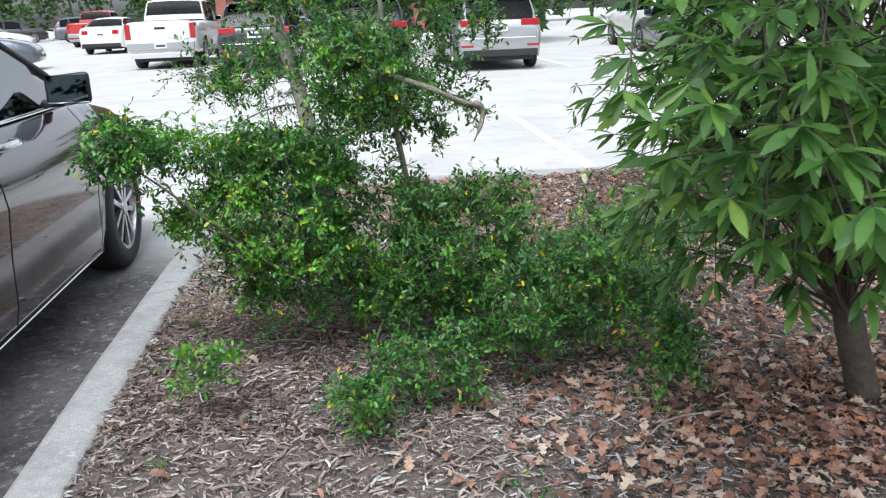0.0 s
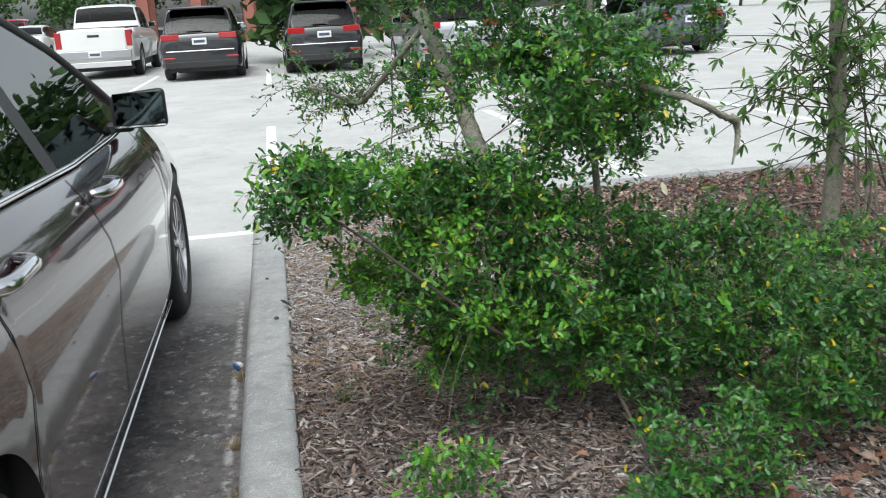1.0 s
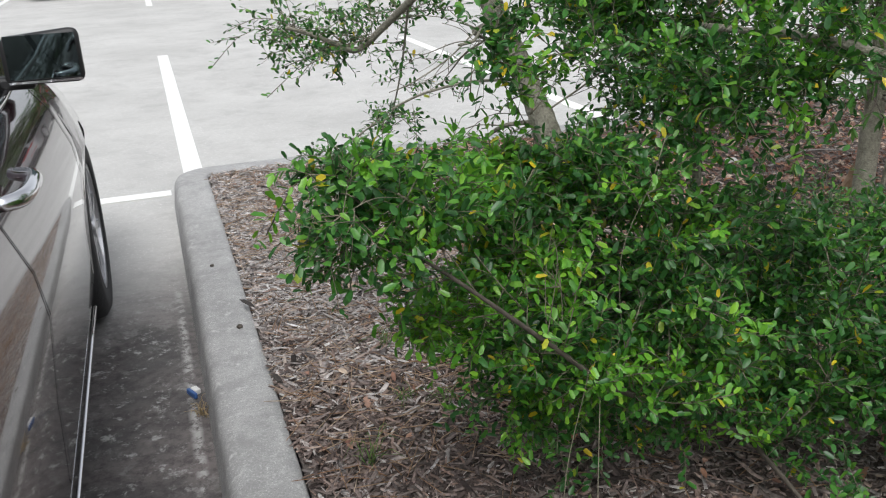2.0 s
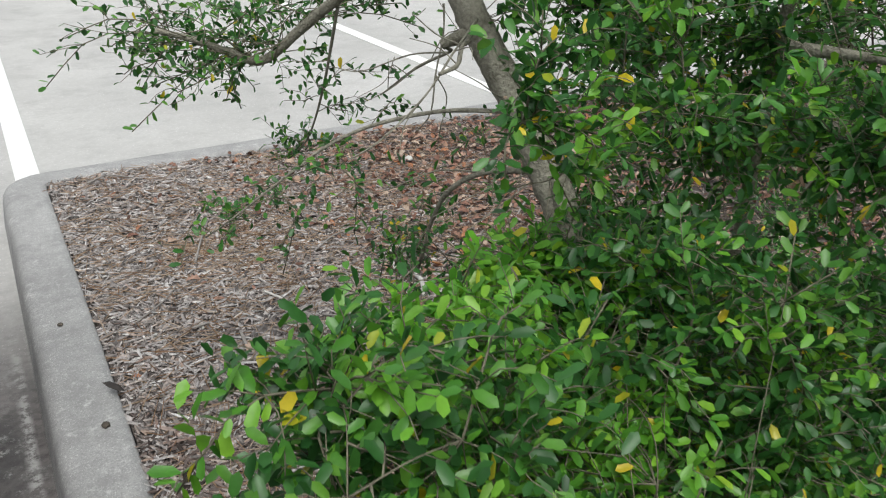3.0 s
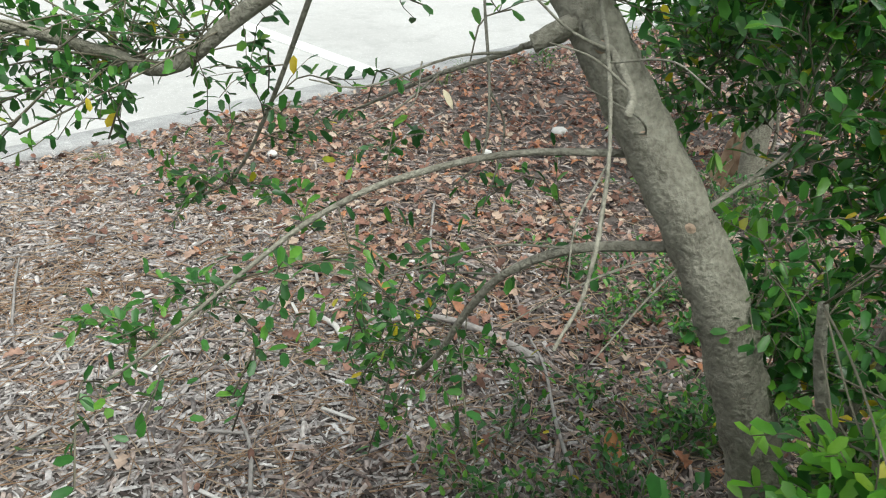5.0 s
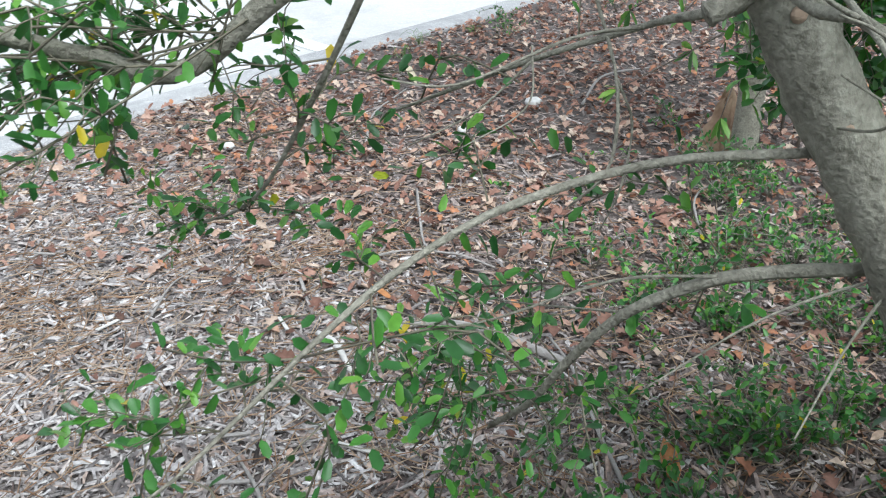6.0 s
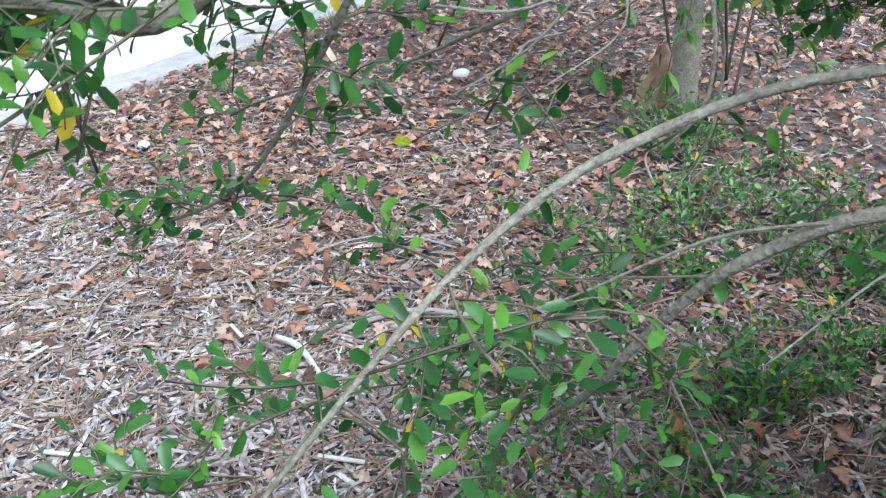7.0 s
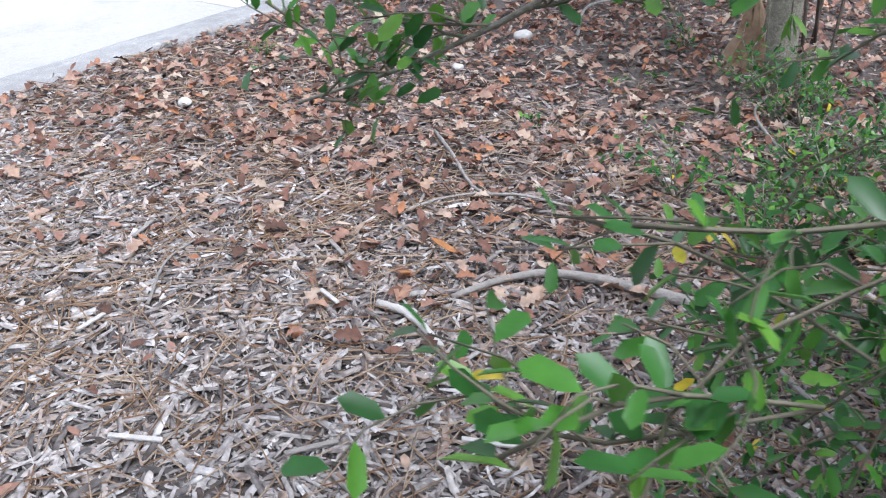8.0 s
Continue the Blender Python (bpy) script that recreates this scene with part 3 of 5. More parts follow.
def car(name, label, s, material, x, y, z, rz=0.0, group="parked cars"):
    """A car, rear bumper at its origin, nose to +y. s holds its dimensions and outlines."""
    L, W = s["L"], s["W"]
    r, tw = s["wheel_r"], s.get("tyre_w", 0.215)
    axles = s["axles"]
    root = thing(name, x, y, z, label, "pickup truck" if s.get("bed") else "car", group, rz=rz)
    top, roof = table(s["top"]), table(s["roof"])
    g0, g1 = s["roof"][0][0], s["roof"][-1][0]
    wid = table([(0, .94 if s.get("bed") else .86), (.06, .96 if s.get("bed") else .93), (.25, .975), (.7, 1.0), (L - 1.1, 1.0), (L - .45, .95), (L - .12, .84), (L, .62)])
    low = table([(0, .30), (.3, .24), (L - .4, .2), (L, .26)])
    sill = s.get("sill", 0.20)

    def bottom(v):
        b = max(low(v), sill)
        for a in axles:
            d = abs(v - a)
            rr = r + 0.055
            if d < rr:
                b = max(b, r + math.sqrt(rr * rr - d * d) - 0.01)
        return b

    st = sorted(set(np.round(np.concatenate([np.linspace(0, L, 60), *[np.linspace(a - r - .06, a + r + .06, 33) for a in axles], [.02, .05, L - .02, L - .05]]), 4)))
    st = [v for v in st if 0 <= v <= L]

    def section(v):
        """Half section of the lower body from the sill to the centre line."""
        w, t, b = W / 2 * wid(v), top(v), bottom(v)
        h = t - b
        zs = [b, b + .12 * h, b + .38 * h, b + .62 * h, b + .74 * h, b + .88 * h, t - .012, t + .006]
        base = max(low(v), sill)
        pts = []
        for zz, in [(q,) for q in zs[:-1]]:
            f = (zz - base) / max(t - base, .05)
            k = np.interp(f, [0, .12, .30, .52, .66, .72, .88, 1.0], [.945, .965, .968, .985, .998, .988, .94, .875])
            pts.append((w * k, zz))
        pts.append((w * .78, t + .010))
        pts.append((w * .45, t + .024))
        pts.append((0, t + .030))
        return pts

    secs = [section(v) for v in st]
    k = len(secs[0])
    vs, fs = [], []
    for v, sec in zip(st, secs):
        for px, pz in sec:
            vs.append((px, v, pz))
        for px, pz in reversed(sec[:-1]):
            vs.append((-px, v, pz))
    m = 2 * k - 1
    for i in range(len(st) - 1):
        for j in range(m - 1):
            jj = j if j < k - 1 else m - 2 - j
            if jj >= 7 and g0 + .2 < st[i] and st[i + 1] < g1 - .25:
                continue
            fs.append((i * m + j, (i + 1) * m + j, (i + 1) * m + j + 1, i * m + j + 1))
    fs.append(tuple(range(m)))
    fs.append(tuple(reversed([(len(st) - 1) * m + j for j in range(m)])))
    from_arrays("body", vs, fs, material, root, smooth=True)
    # floor pan and wheel wells
    bm = bmesh.new()
    box(bm, -W * .40, W * .40, .25, L - .25, .2, .5)
    for a in axles:
        for o in (-1, 1):
            box(bm, min(o * W * .28, o * W * .455), max(o * W * .28, o * W * .455), a - r - .04, a + r + .04, r, 2 * r + .02)
    part("underbody", bm, M_PLASTIC, root)

    # greenhouse
    gw0, gw1 = s.get("gw", (.862, .66))
    gs = [v for v in np.linspace(g0, g1, 56)]
    panes = {}
    glass_side = s["side_glass"]

    def gsec(v):
        w = W / 2 * wid(v)
        t, q = top(v) - .004, roof(v)
        q = max(q, t + .002)
        f = (q - t) / (s["H"] - top(v) + 1e-6)
        e = gw0 + (gw1 - gw0) * f
        zs = [t, t + .5 * (q - t), t + .88 * (q - t), t + .97 * (q - t), q]
        xsn = [gw0, gw0 + (e - gw0) * .52, e + .01, e - .035, e - .12]
        return [(w * a, zz) for a, zz in zip(xsn, zs)] + [(w * (e - .4), q + .018 * f), (0, q + .024 * f)]

    gsecs = [gsec(v) for v in gs]
    gk = len(gsecs[0])
    gm = 2 * gk - 1
    gvv = []
    for v, sec in zip(gs, gsecs):
        gvv += [(px, v, pz) for px, pz in sec] + [(-px, v, pz) for px, pz in reversed(sec[:-1])]
    wind0, rear1 = s["screens"]
    for i in range(len(gs) - 1):
        v = (gs[i] + gs[i + 1]) / 2
        for j in range(gm - 1):
            jj = j if j < gk - 1 else gm - 2 - j
            key = "roof"
            if jj in (0, 1):
                for n_, (a, b) in enumerate(glass_side):
                    if a < v < b and (roof(v) - top(v)) > .06:
                        key = "side_window_%d_%d" % (n_, j < gk - 1)
                if key == "roof" and glass_side[0][0] < v < glass_side[-1][1]:
                    key = "pillar_%d_%d" % (sum(a < v for a, b in glass_side), j < gk - 1)
            elif jj >= 3:
                if v > wind0 and v < g1 - .04:
                    key = "windscreen"
                elif v < rear1 and v > g0 + .03:
                    key = "rear_window"
            panes.setdefault(key, []).append((i * gm + j, (i + 1) * gm + j, (i + 1) * gm + j + 1, i * gm + j + 1))
    for key, faces in panes.items():
        used = sorted({q for f in faces for q in f})
        idx = {q: n_ for n_, q in enumerate(used)}
        nm = key if key in ("roof", "windscreen", "rear_window") else "pillar" if key.startswith("pillar") else ("side_window" if key.startswith("side") else key)
        from_arrays(nm, [gvv[q] for q in used], [tuple(idx[q] for q in f) for f in faces], material if key == "roof" else M_PLASTIC if key.startswith("pillar") else s.get("glass", M_GLASS_FAR), root, smooth=True)

    if s.get("frame_trim"):
        for o in (-1, 1):
            pts = [(o * (sec[2][0] - .004), v, sec[2][1]) for v, sec in zip(gs, gsecs) if 1.0 < v < 3.6]
            v, t = tube(pts, [.017] * len(pts), 8)
            tri_mesh("window_frame", v, t, M_PLASTIC, root, "black upper window frame", True)
    # cabin: dashboard and front seats
    bm = bmesh.new()
    box(bm, -W * .40, W * .40, g1 - .75, g1 - .35, .5, top(g1 - .5) - .02, .03)
    part("dashboard", bm, M_SEAT, root)
    seat_y = (glass_side[-1][0] + glass_side[-1][1]) / 2 - .30
    for o in (-1, 1):
        bm = bmesh.new()
        box(bm, o * W * .2 - .24, o * W * .2 + .24, seat_y - .1, seat_y + .08, .45, s["H"] - .42, .05)
        box(bm, o * W * .2 - .13, o * W * .2 + .13, seat_y - .12, seat_y - .02, s["H"] - .40, s["H"] - .20, .04)
        part("seat", bm, M_SEAT, root)

    for a in axles:
        for o in (-1, 1):
            wheel(root, o * (W / 2 - tw * .62), a, r, tw, s.get("spokes", 5), s.get("rim", M_RIM), o)

    if s.get("bed"):
        # black slab on the closed bed, in place of its shaded hollow
        bm = bmesh.new()
        box(bm, -W * .42, W * .42, .08, 2.08, 1.20, 1.285, .01)
        part("bed_shade_slab", bm, M_PLASTIC, root, "dark slab standing for the shaded hollow of the load bed")
        bm = bmesh.new()
        box(bm, -W * .38, W * .38, -.018, .01, .72, 1.22, .015)
        part("tailgate", bm, material, root)
        bm = bmesh.new()
        box(bm, -.14, .14, -.03, -.015, 1.05, 1.11, .01)
        part("tailgate_handle", bm, M_PLASTIC, root)
    # rear: lamps, plate, bumper strip
    def rear_box(nm, x0, x1, z0, z1, depth, m_, lab="", mirror=True, y0=-0.012):
        for o in ((-1, 1) if mirror else (1,)):
            bm = bmesh.new()
            box(bm, min(o * x0, o * x1), max(o * x0, o * x1), y0, y0 + depth, z0, z1, .012)
            part(nm, bm, m_, root, lab)

    tl = s["tail"]
    rear_box("tail_lamp", *tl, .25, M_TAIL, "red tail lamp")
    pz = s["plate_z"]
    py = -.115 if s.get("bed") else 0.0
    rear_box("number_plate", -.16, .16, pz, pz + .15, .02, M_PLATE, "white number plate with dark bars", False, py - .022)
    bm = bmesh.new()
    box(bm, -.12, .12, py - .027, py - .021, pz + .045, pz + .105)
    part("plate_bar", bm, M_BAR, root)
    if s.get("bed"):
        rear_box("bumper", -W * .44, W * .44, .52, .72, .14, M_RIM, "bright metal bumper", False, -.12)
    rear_box("bumper_trim", -W * .42, W * .42, .30, .44, .05, s.get("bumper", M_PLASTIC), "", False, -.02)
    if s.get("reflector"):
        rear_box("reflector", W * .30, W * .44, .50, .545, .02, M_TAIL, "", True, -.012)
        rear_box("bright_trim", -W * .40, W * .40, .66, .685, .03, M_CHROME, "thin chrome strip", False, -.016)
        rear_box("spoiler", -W * .33, W * .33, s["H"] - .075, s["H"] - .035, .30, material, "", False, .26)
        rear_box("wiper", -.26, .10, 1.10, 1.118, .03, M_PLASTIC, "", False, .02)
    if s.get("pipes"):
        for o in (-1, 1):
            bm = bmesh.new()
            bmesh.ops.create_cone(bm, cap_ends=True, segments=16, radius1=.036, radius2=.036, depth=.12, matrix=Matrix.Translation((o * W * .33, 0, .33)) @ Matrix.Rotation(math.pi / 2, 4, "X"))
            part("exhaust_pipe", bm, M_RIM_DARK, root)
    # door mirrors
    my, mz = s["mirror"]
    for o in (-1, 1):
        bm = bmesh.new()
        mx = W / 2 - .025
        box(bm, o * mx - .105, o * mx + .105, my - .03, my + .075, mz - .078, mz + .078, .0)
        for v in bm.verts:
            if v.co.y > my:
                v.co.x = o * mx + (v.co.x - o * mx) * .62
                v.co.z = mz + (v.co.z - mz) * .60
            elif (v.co.x - o * mx) * o < 0:
                v.co.z = mz - .01 + (v.co.z - mz) * .85
        bmesh.ops.bevel(bm, geom=bm.edges[:], offset=.022, segments=3, affect="EDGES", profile=.5)
        hous = part("mirror_housing", bm, s.get("mirror_mat") or material, root, smooth=True)
        bm = bmesh.new()
        box(bm, o * mx - .085, o * mx + .088, my - .034, my - .029, mz - .056, mz + .058, .0)
        part("mirror_glass", bm, M_MIRROR, hous)
        bm = bmesh.new()
        box(bm, o * mx - .09, o * mx + .09, my - .036, my - .031, mz - .066, mz - .060, .0)
        part("mirror_trim", bm, M_CHROME, hous)
        bm = bmesh.new()
        box(bm, min(o * (W / 2 - .16), o * (mx - .03)), max(o * (W / 2 - .16), o * (mx - .03)), my - .01, my + .05, mz - .085, mz - .05, .01)
        part("mirror_arm", bm, M_PLASTIC, hous)

    # panel gaps, handles
    def strip(v0, v1, j0, j1, nm="panel_gap", m_=M_GAP, grow=.0015):
        for o in (-1, 1):
            a, b = section(v0), section(v1)
            vv = [(o * (px + grow), v0, pz) for px, pz in a[j0:j1 + 1]] + [(o * (px + grow), v1, pz) for px, pz in b[j0:j1 + 1]]
            n_ = j1 - j0 + 1
            ff = [(i, i + 1, n_ + i + 1, n_ + i) for i in range(n_ - 1)]
            from_arrays(nm, vv, ff, m_, root)

    for v in s.get("doors", []):
        strip(v - .0035, v + .0035, 0, 6)
    for hy, hz in s.get("handles", []):
        for o in (-1, 1):
            hx = W / 2 * np.interp(hz, [.3, .72, .80, .95], [.97, 1.0, .985, .945])
            pts = smooth_line([(o * (hx - .02), hy - .115, hz), (o * (hx + .020), hy - .075, hz), (o * (hx + .030), hy, hz + .003), (o * (hx + .022), hy + .075, hz), (o * (hx - .02), hy + .115, hz)], 15)
            v, t = tube(pts, np.interp(np.linspace(0, 1, 15), [0, .2, .5, .8, 1], [.013, .017, .015, .017, .013]), 10)
            tri_mesh("door_handle", v, t, M_CHROME, root, "chrome door handle", True)
    return root


def window_trim(root, pts, material, name="window_trim", r=.008):
    v, t = tube(pts, [r] * len(pts), 6)
    return tri_mesh(name, v, t, material, root, smooth=True)


SEDAN = dict(L=4.83, W=1.85, H=1.465, wheel_r=.335, axles=(1.08, 3.88), spokes=5,
             top=[(0, .80), (.03, .95), (.12, 1.05), (.5, 1.08), (.9, 1.06), (1.6, .98), (2.5, .938), (3.4, .938), (3.7, .93), (4.2, .85), (4.6, .74), (4.78, .60), (4.83, .48)],
             roof=[(.72, 1.085), (1.0, 1.22), (1.35, 1.36), (1.75, 1.44), (2.3, 1.465), (2.75, 1.43), (3.1, 1.30), (3.4, 1.12), (3.66, .942)],
             gw=(.862, .62), side_glass=((1.0, 1.38), (1.44, 2.27), (2.37, 3.30)), screens=(2.95, 1.45), tail=(.48, .735, .80, .96), plate_z=.72, mirror=(3.235, 1.03), doors=(1.42, 2.32, 3.42), glass=M_GLASS,
             frame_trim=True, handles=((1.52, .90), (2.45, .885)), mirror_mat=None)
SUV = dict(L=4.65, W=1.89, H=1.66, wheel_r=.36, axles=(.95, 3.70), spokes=5, sill=.26, gw=(.87, .70),
           top=[(0, .85), (.02, 1.0), (.1, 1.06), (1.0, 1.07), (2.5, 1.04), (3.3, 1.03), (4.1, .95), (4.5, .82), (4.65, .6)],
           roof=[(.03, 1.06), (.18, 1.30), (.42, 1.56), (.7, 1.62), (1.6, 1.66), (2.4, 1.64), (2.9, 1.45), (3.2, 1.24), (3.5, 1.03)],
           side_glass=((.35, .85), (.95, 1.75), (1.85, 2.85)), screens=(2.45, .40), tail=(.44, .83, .92, 1.05), plate_z=.80, mirror=(2.85, 1.10), doors=(1.0, 1.8, 2.9), reflector=True, pipes=True)
PICKUP = dict(L=5.80, W=2.0, H=1.87, wheel_r=.40, axles=(1.20, 4.85), spokes=6, sill=.42, gw=(.87, .76), tyre_w=.26, bed=True,
              top=[(0, 1.0), (.02, 1.22), (.1, 1.25), (2.3, 1.25), (3.3, 1.22), (4.4, 1.20), (5.4, 1.12), (5.7, 1.0), (5.8, .8)],
              roof=[(2.12, 1.25), (2.2, 1.6), (2.3, 1.84), (2.8, 1.87), (3.4, 1.85), (3.9, 1.6), (4.35, 1.2)],
              side_glass=((2.35, 2.95), (3.05, 3.85)), screens=(3.45, 2.29), tail=(.775, .925, .80, 1.20), plate_z=.55, mirror=(3.95, 1.30), doors=(2.2, 3.0, 4.2), bumper=M_CHROME)

P_NEAR = paint("burgundy_grey_paint", (0.024, 0.0095, 0.013), 0.08, 0.14)
P_WHITE = paint("white_paint", (0.72, 0.72, 0.70), 0.0, 0.3)
P_BLACK = paint("black_paint", (0.007, 0.008, 0.011), 0.0, 0.35)
P_SILVER = paint("silver_paint", (0.42, 0.43, 0.44), 0.7, 0.3)
P_RED = paint("red_paint", (0.42, 0.02, 0.02), 0.1, 0.3)
P_GREY = paint("slate_paint", (0.12, 0.13, 0.16), 0.6, 0.3)
SEDAN["mirror_mat"] = M_PLASTIC

near_car = car("sedan", "dark burgundy-grey sedan parked beside the kerb", SEDAN, P_NEAR, -1.36, -4.90, PAVE)
for sgn in (-1, 1):
    window_trim(near_car, [(sgn * .884, q, .214) for q in np.linspace(1.55, 3.42, 8)], M_CHROME, "sill_trim", .005)
    window_trim(near_car, [(sgn * q, v, w) for q, v, w in zip(np.interp(np.linspace(.9, 3.5, 14), [.9, 2.0, 3.2, 3.5], [.80, .802, .802, .78]), np.linspace(.9, 3.5, 14), np.interp(np.linspace(.9, 3.5, 14), [.9, 1.6, 2.5, 3.4, 3.5], [1.065, .987, .945, .944, .942]))], M_CHROME, "window_trim", .009)
FAR_SEDAN = dict(SEDAN, mirror_mat=None, glass=M_GLASS_FAR)
for nm, lab, spec, mt, x, y, rz in (
        ("suv", "black SUV parked facing away", SUV, P_BLACK, -1.5, 15.3, 0),
        ("pickup_truck", "white pickup truck parked facing away", PICKUP, P_WHITE, -4.3, 18.3, 0),
        ("suv", "black SUV half hidden behind leaves", SUV, P_BLACK, 1.3, 15.2, 0),
        ("suv", "silver SUV parked facing away", SUV, P_SILVER, 3.9, 12.3, 0),
        ("sedan", "slate grey sedan parked facing away", FAR_SEDAN, P_GREY, 9.35, 13.1, 0),
        ("suv", "white SUV parked facing away", SUV, P_WHITE, 9.9, 17.6, 0),
        ("sedan", "white sedan parked facing away", FAR_SEDAN, P_WHITE, -9.4, 31.0, 0),
        ("pickup_truck", "red pickup truck far off", PICKUP, P_RED, -13.2, 42.0, 0),
        ("sedan", "slate grey sedan seen from its flank", FAR_SEDAN, P_GREY, -13.2, 20.5, -80),
        ("sedan", "white coupe seen from its flank", FAR_SEDAN, P_WHITE, -19.5, 38.0, -80),
        ("suv", "dark SUV far off under the trees", SUV, P_GREY, -19.0, 55.0, -70),
        ("suv", "dark SUV far off under the trees", SUV, P_BLACK, -26.0, 60.0, -70),
        ("sedan", "silver sedan parked nose towards the planted bed", FAR_SEDAN, P_SILVER, 7.2, 36.0, 170),
        ("suv", "silver SUV behind the black one", SUV, P_SILVER, -1.9, 24.5, 0)):
    spec = dict(spec, mirror_mat=mt)
    car(nm, lab, spec, mt, x, y, lot_z(y), rz)


# ---------------------------------------------------------------- plants
HOLLY = leaf_template(0.0228, 0.0102, 0.30, 0.16, True)
OAK = leaf_template(0.086, 0.0215, 0.22, 0.18, fine=True)
NARROW = leaf_template(0.080, 0.020, 0.25, 0.22)


class Foliage:
    """Twigs and leaves gathered for one plant."""

    def __init__(self, seed):
        self.rng = np.random.default_rng(seed)
        self.twigs, self.pos, self.dir, self.size = [], [], [], []

    def leaves_on(self, line, start, gap, size, spread_up=0.3):
        rng = self.rng
        seg = np.linalg.norm(np.diff(line, axis=0), axis=1)
        cum = np.concatenate([[0], np.cumsum(seg)])
        n = max(2, int(cum[-1] * (1 - start) / gap))
        at = np.linspace(cum[-1] * start, cum[-1], n) + rng.normal(size=n) * gap * 0.25
        at = np.clip(at, 0, cum[-1])
        p = np.stack([np.interp(at, cum, line[:, i]) for i in range(3)], 1)
        t = np.stack([np.interp(at, cum, np.gradient(line[:, i])) for i in range(3)], 1)
        t /= np.maximum(np.linalg.norm(t, axis=1, keepdims=True), 1e-9)
        out = rng.normal(size=(n, 3))
        out -= (out * t).sum(1, keepdims=True) * t
        out /= np.maximum(np.linalg.norm(out, axis=1, keepdims=True), 1e-9)
        d = 0.55 * t + out * 0.8
        d[:, 2] += spread_up * rng.uniform(0, 1, n)
        self.pos.append(p)
        self.dir.append(d)
        self.size.append(size * rng.uniform(0.65, 1.15, n))

    def twig(self, a, b, r0, r1, bend=0.12, n=6):
        a, b = np.asarray(a, float), np.asarray(b, float)
        length = np.linalg.norm(b - a)
        mid = (a + b) / 2 + self.rng.normal(size=3) * bend * length + np.array([0, 0, 0.10 * length])
        line = smooth_line([a, mid, b], n)
        self.twigs.append(tube(line, np.linspace(r0, r1, n), 3 if r0 < .0015 else 4))
        return line

    def spray(self, a, b, size=1.0, side=6, twig_len=0.11, gap=0.013, r0=0.0035, start=0.35, up=0.3):
        """A twig from a to b with side twigs, all in leaf."""
        line = self.twig(a, b, r0, 0.0012)
        self.leaves_on(line, start, gap, size, up)
        d = np.asarray(b, float) - np.asarray(a, float)
        d /= max(np.linalg.norm(d), 1e-6)
        for k in range(side):
            u = self.rng.uniform(start, 0.97)
            p = line[int(u * (len(line) - 1))]
            q = self.rng.normal(size=3)
            q = q / np.linalg.norm(q) * 0.9 + d * 0.8
            q[2] = q[2] * 0.6 + 0.12
            q = q / np.linalg.norm(q) * twig_len * self.rng.uniform(0.5, 1.2)
            sub = self.twig(p, p + q, 0.0008, 0.0005, 0.1, 4)
            self.leaves_on(sub, 0.1, gap, size, up)

    def build(self, parent, template, leaf_mat, twig_mat, keep=None):
        if keep is not None:
            self.twigs = [w for w in self.twigs if keep(w[0][-4:]).all() and keep(w[0][len(w[0]) // 2:len(w[0]) // 2 + 1]).all()]
        if self.twigs:
            v, t = joined(self.twigs)
            tagged(tri_mesh("twig_growth", v, t, twig_mat, parent, smooth=True), kind="stuff")
        p, d, s = np.concatenate(self.pos), np.concatenate(self.dir), np.concatenate(self.size)
        if keep is not None:
            k = keep(p)
            p, d, s = p[k], d[k], s[k]
        up = np.stack([self.rng.normal(size=len(p)) * 0.5, self.rng.normal(size=len(p)) * 0.5, np.ones(len(p))], 1)
        v, t = scatter(template[0], template[1], p, frames_along(d, up), s)
        return tagged(tri_mesh("crown", v, t, leaf_mat, parent), kind="stuff")


def limb(name, parent, pts, r0, r1, material, n=24, sides=9, seed=0, rough=0.05, label=""):
    line = smooth_line(pts, n)
    v, t = tube(line, np.linspace(r0, r1, n), sides, np.random.default_rng(seed), rough)
    tri_mesh(name, v, t, material, parent, label, smooth=True)
    return line


def near_point(lines, p):
    """The skeleton point that a twig towards p would spring from."""
    allp = np.concatenate(lines)
    d = np.linalg.norm(allp - p, axis=1) + 0.35 * np.maximum(allp[:, 2] - p[2], 0)
    return allp[np.argmin(d)]


# the holly beside the kerb
holly = thing("holly_tree", 1.10, -2.38, -0.02, "leaning yaupon holly with small dark green leaves and grey trunk", "tree")


def rel(pts, o=(1.10, -2.38, -0.02)):
    return [tuple(np.array(p) - np.array(o)) for p in pts]


TRUNK = [(.82, -2.52, -.04), (.78, -2.53, .2), (.72, -2.525, .42), (.687, -2.507, .536), (.663, -2.485, .62), (.650, -2.455, .70), (.630, -2.405, .79), (.612, -2.347, .877), (.585, -2.305, .96), (.56, -2.26, 1.05), (.51, -2.19, 1.2), (.45, -2.09, 1.45), (.42, -2.05, 1.7)]
trunk_l = limb("trunk", holly, rel(TRUNK), .034, .0225, M_BARK, 90, 16, 1, .045)
stem2 = limb("stem", holly, rel([(1.14, -2.42, -.03), (1.03, -2.5, .4), (.96, -2.58, .8), (.92, -2.64, 1.3), (.84, -2.62, 1.7)]), .014, .007, M_BARK, 30, 9, 2)
stem3 = limb("stem", holly, rel([(.82, -2.60, -.03), (.73, -2.65, .22), (.64, -2.65, .46), (.566, -2.62, .66), (.545, -2.605, .74), (.53, -2.60, .80)]), .0095, .004, M_BARK, 30, 9, 14)
l1 = limb("limb", holly, rel([(.645, -2.41, .735), (.595, -2.318, .712), (.564, -2.244, .658), (.556, -2.191, .578), (.560, -2.15, .505), (.575, -2.09, .43)]), .0060, .0034, M_BARK, 24, 8, 3)
